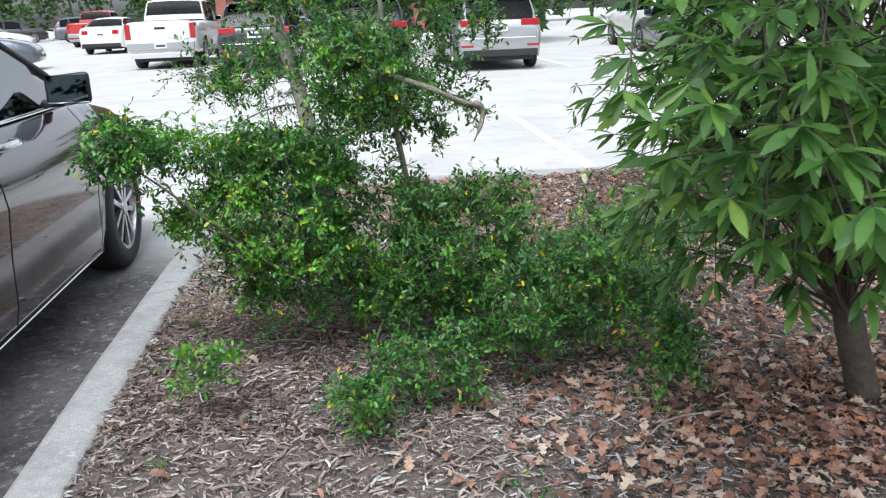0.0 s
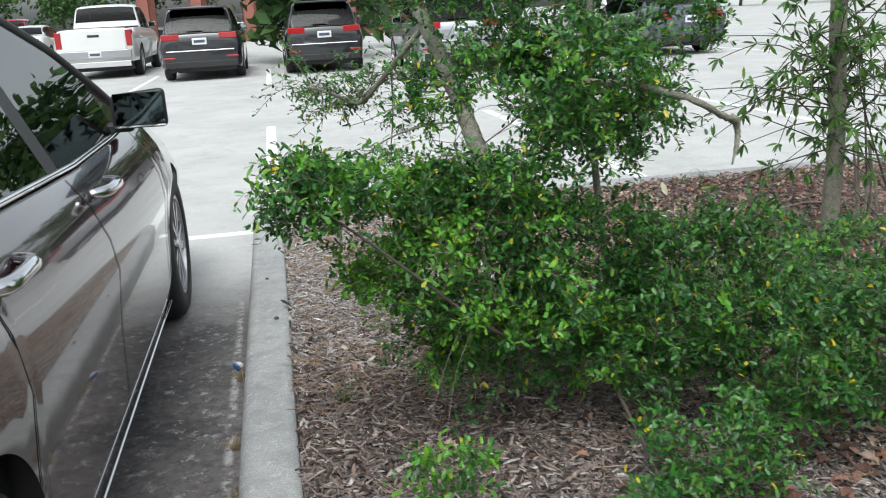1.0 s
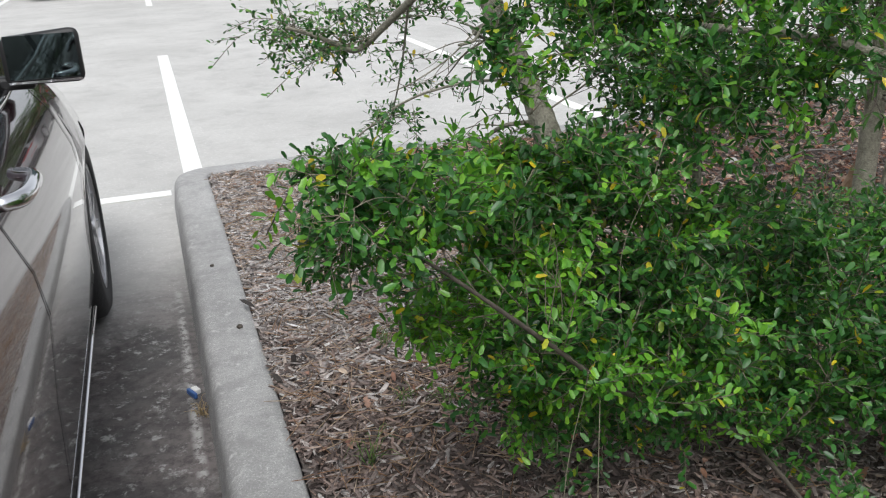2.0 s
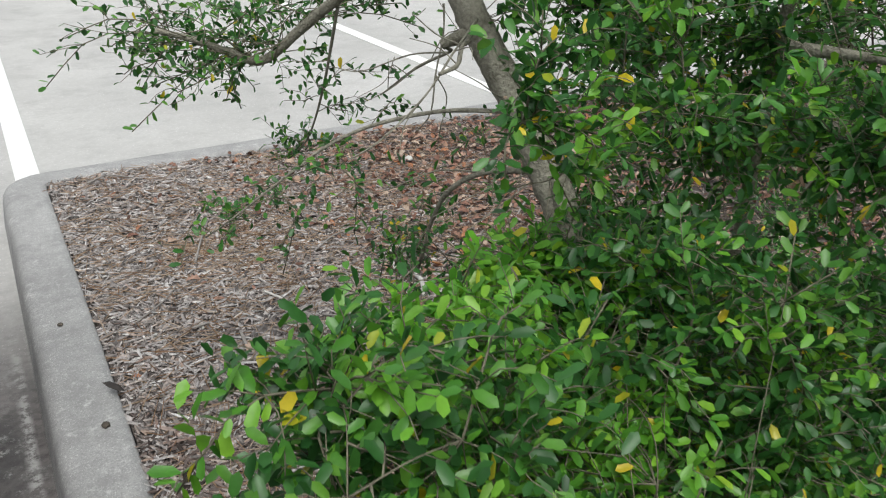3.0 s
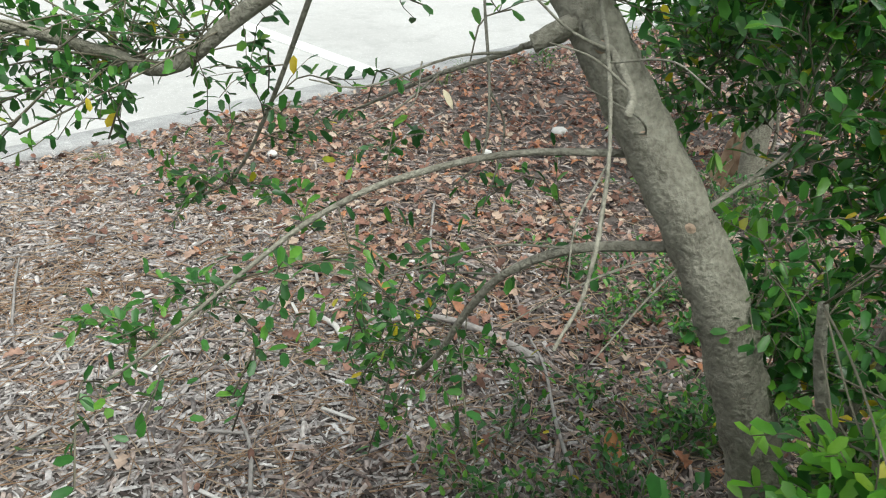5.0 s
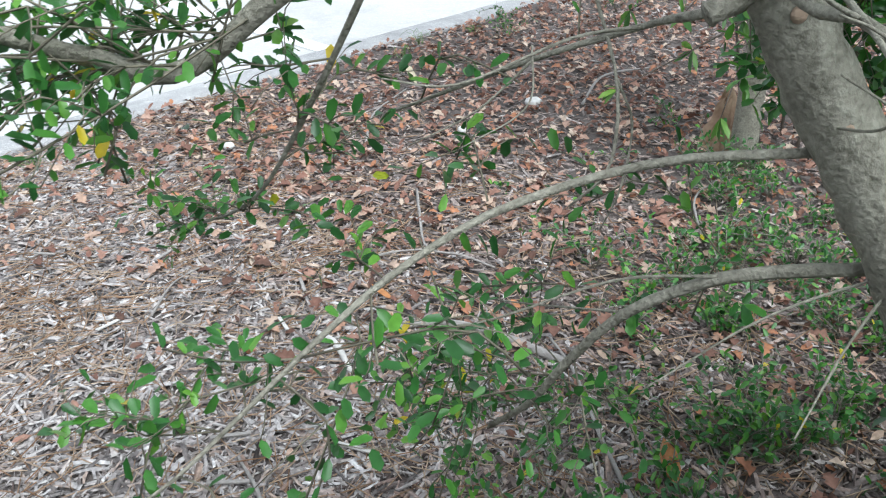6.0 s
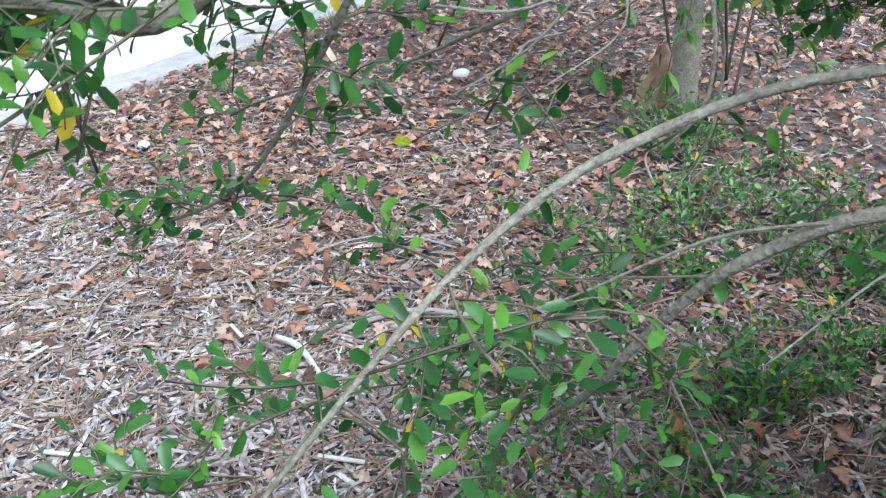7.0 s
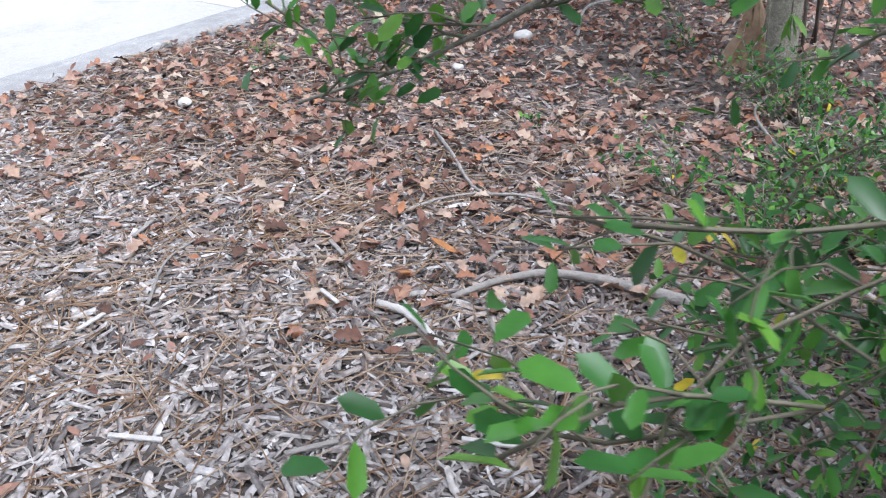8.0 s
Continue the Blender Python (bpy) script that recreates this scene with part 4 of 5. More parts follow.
l2 = limb("limb", holly, rel([(.625, -2.36, .826), (.537, -2.262, .815), (.44, -2.19, .785), (.37, -2.155, .75), (.32, -2.13, .71), (.26, -2.11, .665), (.2, -2.09, .62), (.16, -2.06, .585)]), .0042, .0012, M_BARK, 28, 8, 4)
l3 = limb("limb", holly, rel([(.535, -2.21, 1.13), (.46, -2.165, 1.04), (.391, -2.031, .938), (.328, -1.965, .87), (.271, -1.93, .887), (.21, -1.93, .915), (.15, -1.925, .935)]), .0115, .005, M_BARK, 30, 9, 5)
l10 = limb("limb", holly, rel([(.43, -2.10, .985), (.44, -1.98, .82), (.44, -1.885, .70), (.45, -1.77, .625), (.447, -1.65, .57)]), .0032, .0011, M_BARK, 24, 7, 13)
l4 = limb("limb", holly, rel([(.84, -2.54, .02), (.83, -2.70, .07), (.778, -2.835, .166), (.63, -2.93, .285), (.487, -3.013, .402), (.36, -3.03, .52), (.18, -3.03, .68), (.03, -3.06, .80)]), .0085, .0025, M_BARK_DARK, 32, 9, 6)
l5 = limb("broken_limb", holly, rel([(0.880, -2.680, 0.960), (0.940, -2.920, 0.960), (1.050, -3.020, 0.925), (1.160, -2.980, 0.872), (1.230, -2.925, 0.848)]), .009, .008, M_BARK, 26, 8, 7, .22, "broken grey branch end")
limb("hanging_bark", holly, rel([(1.218, -2.930, 0.856), (1.238, -2.918, 0.835), (1.236, -2.925, 0.80), (1.220, -2.945, 0.765), (1.203, -2.96, 0.738)]), .014, .002, M_BARK, 14, 6, 12, .18, "strip of torn bark hanging down")
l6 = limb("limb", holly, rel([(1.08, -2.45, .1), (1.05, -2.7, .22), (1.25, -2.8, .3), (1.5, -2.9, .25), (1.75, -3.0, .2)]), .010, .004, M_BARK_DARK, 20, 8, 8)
limb("broken_stub", holly, rel([(.592, -2.315, .965), (.562, -2.305, .95), (.535, -2.295, .937), (.528, -2.290, .933)]), .0125, .0075, M_BARK, 12, 9, 9, .12, "knobbly broken branch stub")
l7 = limb("limb", holly, rel([(.535, -2.295, .935), (.56, -2.25, .918), (.583, -2.215, .902), (.568, -2.124, .861), (.569, -2.01, .801), (.57, -1.95, .77)]), .0040, .0014, M_BARK, 22, 8, 9, .1)
l11 = limb("limb", holly, rel([(.575, -2.31, .955), (.534, -2.357, .947), (.505, -2.395, .952), (.469, -2.445, .937), (.423, -2.476, .935)]), .0046, .003, M_BARK, 22, 8, 15, .08)
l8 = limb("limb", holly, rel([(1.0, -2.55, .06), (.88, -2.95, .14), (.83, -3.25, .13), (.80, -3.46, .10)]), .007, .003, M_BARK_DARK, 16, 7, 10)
l9 = limb("limb", holly, rel([(.655, -2.40, .75), (.78, -2.47, .86), (.88, -2.5, 1.0), (.98, -2.5, 1.25)]), .0026, .0015, M_BARK, 18, 7, 11)
skel = [trunk_l[12:], stem2[4:], stem3[8:], l4[6:], l6[4:], l8[3:], l9]

# leafless dead twigs springing from the trunk
for pts, r in (([(.57, -2.33, .975), (.484, -2.41, .949), (.395, -2.485, .91), (.298, -2.55, .881), (.24, -2.575, .87)], .0022),
               ([(.395, -2.485, .91), (.36, -2.49, .875), (.345, -2.50, .835)], .0011), ([(.484, -2.41, .949), (.475, -2.47, .965), (.45, -2.52, .96)], .0012),
               ([(.62, -2.13, .97), (.607, -2.151, .92), (.558, -2.211, .865), (.54, -2.224, .801), (.52, -2.202, .764)], .0022), ([(.558, -2.211, .865), (.575, -2.22, .825), (.56, -2.225, .775), (.56, -2.21, .73)], .0015),
               ([(.583, -2.215, .902), (.52, -2.19, .90), (.45, -2.14, .87), (.41, -2.10, .875)], .0018), ([(.568, -2.124, .861), (.52, -2.10, .82), (.48, -2.06, .79)], .0014), ([(.50, -2.17, .895), (.47, -2.19, .86), (.43, -2.16, .83)], .0010),
               ([(.595, -2.318, .712), (.54, -2.24, .70), (.48, -2.14, .64), (.44, -2.06, .625)], .0017), ([(.564, -2.244, .658), (.59, -2.12, .60), (.64, -2.02, .54)], .0015),
               ([(.505, -2.395, .952), (.47, -2.38, .97), (.44, -2.36, 1.0)], .0018), ([(.469, -2.445, .937), (.45, -2.42, .96), (.41, -2.41, .975)], .0013), ([(.64, -2.43, .74), (.58, -2.42, .70), (.50, -2.42, .66)], .0016), ([(.61, -2.35, .85), (.565, -2.40, .87), (.52, -2.42, .90), (.47, -2.40, .93)], .0014),
               ([(.645, -2.44, .75), (.58, -2.36, .70), (.50, -2.30, .64)], .0015)):
    limb("dead_twig", holly, rel(pts), r, r * .45, M_BARK, 16, 6, 77, .12)
for k, (height, r) in enumerate(((.775, .0075), (.60, .006), (.93, .006), (.86, .005))):
    q = trunk_l[np.argmin(np.abs(trunk_l[:, 2] + -.02 - height))]
    bm = bmesh.new()
    bmesh.ops.create_icosphere(bm, subdivisions=2, radius=r)
    bmesh.ops.scale(bm, vec=(1.0, .35, 1.1), verts=bm.verts)
    bmesh.ops.transform(bm, matrix=Matrix.Translation((q[0] - .021, q[1] - .017, q[2])) @ pose(0, 0, 0, 0, 0, -52), verts=bm.verts)
    part("branch_scar", bm, M_SCAR, holly, "old round branch scar", True)
fol = Foliage(21)
young = Foliage(22)
o = np.array([1.10, -2.38, -.02])
# masses of leaf: centre, radii, count of sprays
MASSES = [
    ((.62, -2.82, .40), (.44, .34, .38), 265),
    ((.12, -2.97, .75), (.21, .15, .13), 48),
    ((.50, -2.84, .72), (.38, .20, .16), 55),
    ((.84, -2.93, .92), (.27, .24, .26), 72),
    ((.86, -2.52, .84), (.24, .18, .34), 74),
    ((.46, -2.79, .98), (.20, .10, .16), 22),
    ((.73, -2.36, 1.04), (.18, .14, .16), 32),
    ((.79, -2.46, 1.05), (.16, .12, .26), 34),
    ((1.12, -2.86, .36), (.42, .36, .34), 245),
    ((1.28, -3.14, .22), (.38, .28, .21), 85),
    ((1.62, -3.04, .24), (.36, .32, .22), 100),
    ((1.05, -2.62, 1.15), (.38, .36, .40), 68),
    ((.66, -2.66, 1.6), (.5, .4, .25), 16),
    ((1.00, -3.32, .12), (.32, .20, .11), 34),
    ((.80, -3.52, .10), (.13, .12, .09), 14),
    ((.32, -3.33, .15), (.12, .09, .08), 11),
    ((1.72, -3.46, .17), (.12, .12, .13), 28),
    ((1.85, -2.58, .26), (.42, .32, .24), 80),
    ((.47, -2.735, .66), (.14, .09, .07), 26),
    ((.40, -2.80, .56), (.18, .12, .069), 40),
    ((.24, -2.86, .50), (.14, .12, .069), 22),
    ((.43, -2.73, .71), (.13, .09, .065), 24),
    ((.24, -2.88, .76), (.15, .09, .069), 18),
    ((1.02, -2.20, .86), (.15, .12, .22), 26),
    ((1.18, -2.42, .78), (.2, .18, .28), 26),
    ((.55, -2.42, 1.22), (.26, .20, .13), 26)]
for c, rad, n in MASSES:
    c, rad = np.array(c), np.array(rad)
    arms = []
    for k in range(max(3, n // 9)):
        q = fol.rng.normal(size=3)
        q = q / np.linalg.norm(q) * fol.rng.uniform(0.2, 0.75)
        e = c + q * rad - o
        e[2] = max(e[2], .04)
        a = near_point(skel, e + fol.rng.normal(size=3) * .1)
        arms.append(fol.twig(a, e, .0011, .0006, .10, 12))
    for k in range(n):
        q = fol.rng.normal(size=3)
        q = q / np.linalg.norm(q) * fol.rng.uniform(0.35, 1.0)
        tip = c + q * rad - o
        a = near_point(arms, tip + fol.rng.normal(size=3) * .06)
        dv = tip - a
        dist = np.linalg.norm(dv)
        ln = fol.rng.uniform(.09, .24)
        tip = a + dv / max(dist, 1e-6) * min(max(dist, .06), ln)
        tip[2] = max(tip[2], 0.05)
        # right-hand masses get fewer bright leaves: the oak's shade put into leaf colour
        (young if fol.rng.uniform() < (1 if rad[2] < .07 else .34 if tip[2] < .5 and c[0] < .7 else .15 if c[0] < .9 else .05) else fol).spray(a, tip, 1.0, 6, .078, .0094, .0013, .1)


def open_side(p):
    """The shrub is bare on its side towards the path and the open bed; only its skirts grow there."""
    q = p + o
    bare = (q[:, 1] > -2.62) & (q[:, 0] < .85) & (q[:, 2] <= .40) | (q[:, 0] < .20) & (q[:, 2] > .92)
    for x, y, z, wide, fall, rise in ((-.058, -2.88, 1.131, 58, .70, .34), (-.058, -2.88, 1.131, 50, .34, .10), (-.012, -3.15, 1.194, 42, .60, .34), (-.012, -3.15, 1.194, 36, .34, .10), (-.064, -3.27, 1.216, 36, .55, .30), (-.064, -3.27, 1.216, 32, .30, .10), (-.05, -2.60, 1.078, 70, 1.0, .40), (-.05, -2.60, 1.078, 63, .40, .10), (.087, -2.48, 1.08, 75, 1.0, .40), (.087, -2.48, 1.08, 67, .40, .10)):
        dx, dy = q[:, 0] - x, q[:, 1] - y
        d = np.hypot(dx, dy)
        bare |= (dy > 0) & (np.arctan2(dx, dy) < radians(wide)) & (q[:, 2] > z - fall * d) & (q[:, 2] < z - rise * d)
    return ~bare


fol.build(holly, HOLLY, M_LEAF, M_TWIG, open_side)
young.build(holly, HOLLY, M_YOUNG, M_TWIG, open_side)

# thin leaf on the reaching limbs
reach = Foliage(23)
for line, n, lo, gap in ((l3, 60, .22, .0125), (l10, 15, .15, .0115), (l7, 2, .5, .02), (l2, 7, .35, .020), (l1, 5, .5, .020)):
    for k in range(n):
        u = reach.rng.uniform(lo, 1)
        if line is l3 and u > .66 and reach.rng.uniform() < .35:
            u = reach.rng.uniform(lo, .66)
        a = line[int(u * (len(line) - 1))]
        q = reach.rng.normal(size=3)
        q[2] = q[2] * .45 - (.12 if line is l3 else .25)
        if line is l3:
            q[1] = abs(q[1]) * .9
        q = q / np.linalg.norm(q) * reach.rng.uniform(*((.05, .085) if line is l10 else (.09, .26) if line is l3 else (.08, .20)))
        if line is l3:
            q[2] = max(q[2], -.13)
        reach.spray(a, a + q, 0.85, 3 if line is not l3 else 4, .07, gap, .0011, .3)
for a, b in (((0.265, -2.048, 0.598), (0.255, -1.908, 0.568)), ((0.285, -2.058, 0.608), (0.345, -1.918, 0.598)), ((0.381, -2.091, 0.675), (0.275, -2.138, 0.568)), ((0.421, -2.127, 0.747), (0.415, -2.148, 0.568)), ((0.402, -2.103, 0.709), (0.485, -1.988, 0.638)),
             ((0.579, -2.219, 0.648), (0.555, -2.078, 0.618)), ((0.61, -2.301, 0.718), (0.645, -2.118, 0.678)), ((0.61, -2.301, 0.718), (0.625, -2.278, 0.638)), ((0.543, -2.085, 0.398), (0.615, -1.848, 0.338)), ((0.552, -2.109, 0.47), (0.705, -1.988, 0.458)),
             ((0.543, -2.085, 0.398), (0.585, -1.988, 0.258)), ((0.335, -2.078, 0.638), (0.205, -2.008, 0.538)), ((0.265, -2.048, 0.598), (0.185, -1.968, 0.598)), ((0.451, -2.172, 0.784), (0.565, -2.038, 0.738)), ((0.564, -2.154, 0.557), (0.665, -2.068, 0.558))):
    reach.spray(np.array(a) - o, np.array(b) - o, .9, 5, .07, .012, .0010, .25)
for k in range(9):
    a = l1[int(reach.rng.uniform(.55, 1) * (len(l1) - 1))]
    b = np.array([reach.rng.uniform(.48, .68), reach.rng.uniform(-2.06, -1.86), reach.rng.uniform(.22, .46)]) - o
    reach.spray(a, b, .9, 4, .07, .013, .0010, .35)
reach.build(holly, HOLLY, M_LEAF, M_TWIG)


def sprig(x, y, h, n, seed):
    """A low holly shoot standing in the mulch."""
    t = thing("holly_shoot", x, y, float(bed_z(x, y)), "low green holly shoot rising from the mulch", "shrub", "holly shoots in the bed")
    f = Foliage(seed)
    for k in range(n):
        a = f.rng.uniform(0, 6.28)
        r = f.rng.uniform(.3, 1.1) * h
        f.spray((f.rng.normal() * .01, f.rng.normal() * .01, 0), (math.cos(a) * r, math.sin(a) * r, h * f.rng.uniform(.5, 1.1)), .9, 3, .05, .013, .0016, .3)
    f.build(t, HOLLY, M_YOUNG if seed in (411, 413) else M_LEAF, M_BARK)


r_ = random.Random(7)
for k, (x, y, h, n) in enumerate(((.80, -2.0, .13, 8), (1.68, -1.80, .08, 4), (1.40, -1.82, .09, 4), (1.62, -1.96, .11, 6), (1.27, -2.15, .15, 9), (1.0, -1.92, .12, 7), (2.6, -1.26, .1, 4), (2.40, -1.66, .10, 5),
                                  (3.2, -.06, .15, 8), (3.98, -.2, .18, 9), (1.31, -3.22, .06, 4), (1.11, -3.36, .05, 3), (1.21, -3.92, .05, 3), (1.63, -3.5, .07, 4), (1.5, -2.3, .16, 9), (1.0, -2.2, .13, 8), (2.0, -2.1, .14, 8), (2.24, -1.27, .05, 2), (1.8, -1.19, .03, 2),
                                  *[(r_.uniform(1.15, 2.2), r_.uniform(-2.5, -1.86), r_.uniform(.07, .13), 6) for _ in range(26)],
                                  *[(r_.uniform(.55, 1.05), r_.uniform(-2.36, -2.06), r_.uniform(.05, .10), 5) for _ in range(12)],
                                  *[(r_.uniform(.85, 1.7), r_.uniform(-2.3, -1.7), r_.uniform(.06, .12), 4) for _ in range(9)])):
    sprig(x, y, h, n, 400 + k)
for k in range(13):
    sprig(r_.uniform(1.5, 2.35), r_.uniform(-1.98, -1.52), r_.uniform(.09, .17), 7, 480 + k)

# the oak sapling with long leaves
oak = thing("oak_sapling", 2.30, -3.50, -.02, "young oak with whorls of long green leaves and bare trunk", "tree")
ot = limb("trunk", oak, [(0, 0, 0), (-.10, -.02, .3), (-.20, -.04, .6), (-.26, -.10, 1.1), (-.30, -.2, 2.2)], .05, .02, M_BARK_DARK, 30, 10, 31)
limb("stem", oak, [(.14, -.10, 0), (.12, -.12, .5), (.16, -.14, 1.2), (.14, -.2, 2.2)], .035, .018, M_BARK_DARK, 24, 10, 33)
of = Foliage(32)
for c, rad, n in (((1.95, -3.90, 1.05), (.5, .45, .60), 110), ((1.70, -3.70, .98), (.36, .30, .52), 85), ((1.50, -4.45, 1.06), (.26, .28, .36), 60), ((1.72, -4.35, .80), (.28, .3, .26), 40), ((2.05, -3.55, .52), (.55, .36, .20), 60), ((2.0, -3.75, .86), (.45, .35, .28), 40), ((2.1, -3.8, 1.8), (.6, .6, .25), 14)):
    for k in range(n):
        q = of.rng.normal(size=3)
        q = q / np.linalg.norm(q) * of.rng.uniform(.35, 1.0)
        tip = np.array(c) + q * np.array(rad) - np.array((2.30, -3.50, -.02))
        a = ot[int(of.rng.uniform(.2, .95) * 29)]
        line = of.twig(a, tip, .004, .0016, .08, 10)
        d = (line[-1] - line[-3]) / np.linalg.norm(line[-1] - line[-3])
        d[2] *= .4
        d /= np.linalg.norm(d)
        # a whorl of leaves at the tip, single leaves below it
        side = np.cross(d, (0, 0, 1.0))
        side /= max(np.linalg.norm(side), 1e-6)
        up_d = np.cross(side, d)
        for w, m_, open_ in ((-1, 7, 1.1), (-2, 4, 1.5), (-4, 2, 1.6)):
            turn = of.rng.uniform(0, 6.28) + np.arange(m_) * 6.28 / m_ + of.rng.normal(size=m_) * .3
            out_d = d + open_ * (np.cos(turn)[:, None] * side + .45 * np.sin(turn)[:, None] * up_d) * of.rng.uniform(.6, 1.2, (m_, 1))
            out_d[:, 2] -= .22
            of.pos.append(np.repeat(line[w][None], m_, 0))
            of.dir.append(out_d)
            of.size.append(of.rng.uniform(.6, 1.08, m_))
of.build(oak, OAK, M_OAK, M_BARK_DARK)

# slender tree beyond, with thin stems round its foot
slim = thing("slender_tree", 2.52, -1.57, -.02, "slender grey-barked tree with thin stems at its foot", "tree")
st_l = limb("trunk", slim, [(0, 0, 0), (.02, .03, .6), (.0, .05, 1.3), (.06, .05, 2.4), (.1, .1, 3.4)], .042, .03, M_BARK, 30, 10, 41)
sf = Foliage(42)
for k in range(5):
    b = np.array([sf.rng.uniform(-.25, .5), sf.rng.uniform(-.15, .2), 0])
    tp = b + np.array([sf.rng.uniform(-.3, .45), sf.rng.uniform(-.15, .25), sf.rng.uniform(.9, 1.9)])
    ln = limb("stem", slim, [b, b * .4 + tp * .6 + sf.rng.normal(size=3) * .06, tp], .006, .0015, M_BARK_DARK, 16, 6, 50 + k)
    for w in range(9):
        a = ln[int(sf.rng.uniform(.35, 1) * 15)]
        q = sf.rng.normal(size=3)
        q = q / np.linalg.norm(q) * np.array([.22, .2, .14])
        sf.twig(a, a + q, .002, .001, .1, 5)
        sf.pos.append(np.repeat((a + q)[None], 5, 0))
        sf.dir.append(sf.rng.normal(size=(5, 3)) + q * 3 + np.array([0, 0, -.2]))
        sf.size.append(sf.rng.uniform(.5, .9, 5))
for k in range(190):
    a = st_l[int(sf.rng.uniform(.22, .9) * 29)]
    q = sf.rng.normal(size=3)
    q = q / np.linalg.norm(q) * np.array([.7, .6, .45]) * sf.rng.uniform(.5, 1)
    line = sf.twig(a, a + q, .004, .0015, .1)
    for w in (-1, -3, -5):
        sf.pos.append(np.repeat(line[w][None], 6, 0))
        sf.dir.append(sf.rng.normal(size=(6, 3)) * .8 + q * 1.5 + np.array([0, 0, -.2]))
        sf.size.append(sf.rng.uniform(.55, .95, 6))
# upper crown, never in view, added to shade the bed behind the holly
for k in range(110):
    a = st_l[int(sf.rng.uniform(.62, .99) * 29)]
    q = sf.rng.normal(size=3)
    q = q / np.linalg.norm(q) * np.array([1.1, 1.0, .6]) * sf.rng.uniform(.45, 1)
    q[2] = abs(q[2]) * .8 - .1
    line = sf.twig(a, a + q, .004, .0015, .1)
    for w in (-1, -2, -4):
        sf.pos.append(np.repeat(line[w][None], 7, 0))
        sf.dir.append(sf.rng.normal(size=(7, 3)) * .8 + q * 1.2 + np.array([0, 0, -.2]))
        sf.size.append(sf.rng.uniform(.7, 1.2, 7))
sf.build(slim, NARROW, M_OAK, M_BARK_DARK)


# ---------------------------------------------------------------- distance
FAR_LEAF = np.array([(0, 0, 0), (-.1, .16, .03), (.1, .18, .03), (0, .36, -.03), (0, .17, -.01)])
FAR_LEAF_T = np.array([(0, 4, 1), (0, 2, 4), (1, 4, 3), (4, 2, 3)])


def far_tree(x, y, h, w, seed):
    rng = np.random.default_rng(seed)
    t = thing("tree", x, y, lot_z(y), "leafy green tree at the edge of the car park", "tree", "trees at the edge")
    line = limb("trunk", t, [(0, 0, 0), (.1, 0, h * .3), (0, .1, h * .6), (.1, 0, h * .85)], .16, .05, M_BARK_DARK, 10, 8, seed)
    n = 1300
    cl = rng.normal(size=(26, 3)) * np.array([w * .32, w * .32, h * .2]) + np.array([0, 0, h * .6])
    p = cl[rng.integers(0, 26, n)] + rng.normal(size=(n, 3)) * np.array([.5, .5, .42])
    p[:, 2] = np.clip(p[:, 2], h * .12, h)
    v, f = scatter(FAR_LEAF, FAR_LEAF_T, p, rand_rot(n, rng, .7), rng.uniform(1.0, 1.9, n))
    tagged(tri_mesh("crown", v, f, M_FAR, t), kind="stuff")


for k in range(22):
    rr = np.random.default_rng(100 + k)
    far_tree(-62 + k * 5.6 + rr.uniform(-1, 1), 70 + rr.uniform(-5, 6), rr.uniform(5, 7.5), rr.uniform(5, 7), 200 + k)
for k, x in enumerate((-16, -10.5, -5, 1, 6.5, 12, 17)):
    far_tree(x * 1.6, -27 - 3 * (k % 2), 8 + (k % 3), 7, 320 + k)
far_tree(.9, 21.5, 4.4, 3.2, 300)
far_tree(6.6, 27, 6, 4.5, 301)

house = thing("brick_building", 2, 48, lot_z(48), "red brick shop building behind the trees", "building")
bm = bmesh.new()
box(bm, -9, 9, 0, 8, 0, 5)
part("wall", bm, M_BRICK, house)
bm = bmesh.new()
box(bm, -9.3, 9.3, -1.6, 8.3, 5, 5.5, .05)
part("roof", bm, M_KERB, house)
for k in range(7):
    bm = bmesh.new()
    box(bm, -8.7 + k * 2.9 - .3, -8.7 + k * 2.9 + .3, -1.5, -.9, 0, 5, .02)
    part("pillar", bm, M_BRICK, house)
for k in range(6):
    bm = bmesh.new()
    box(bm, -8.2 + k * 2.9, -6.2 + k * 2.9, -.05, .02, .4, 3.2, .02)
    part("window", bm, M_GLASS, house)


# ---------------------------------------------------------------- small things on the ground
def stick(name, pts, r0, r1, material, label, seed, group=""):
    """A fallen branch lying on the mulch."""
    x, y = pts[0][0], pts[0][1]
    line = smooth_line([(a - x, b - y, c) for a, b, c in pts], 18)
    v, t = tube(line, np.linspace(r0, r1, 18), 8, np.random.default_rng(seed), .10)
    ob = tri_mesh(name, v, t, material, None, "", True)
    ob.matrix_world = pose(x, y, float(bed_z(x, y)) + .018)
    return tagged(ob, label, "branch", group)


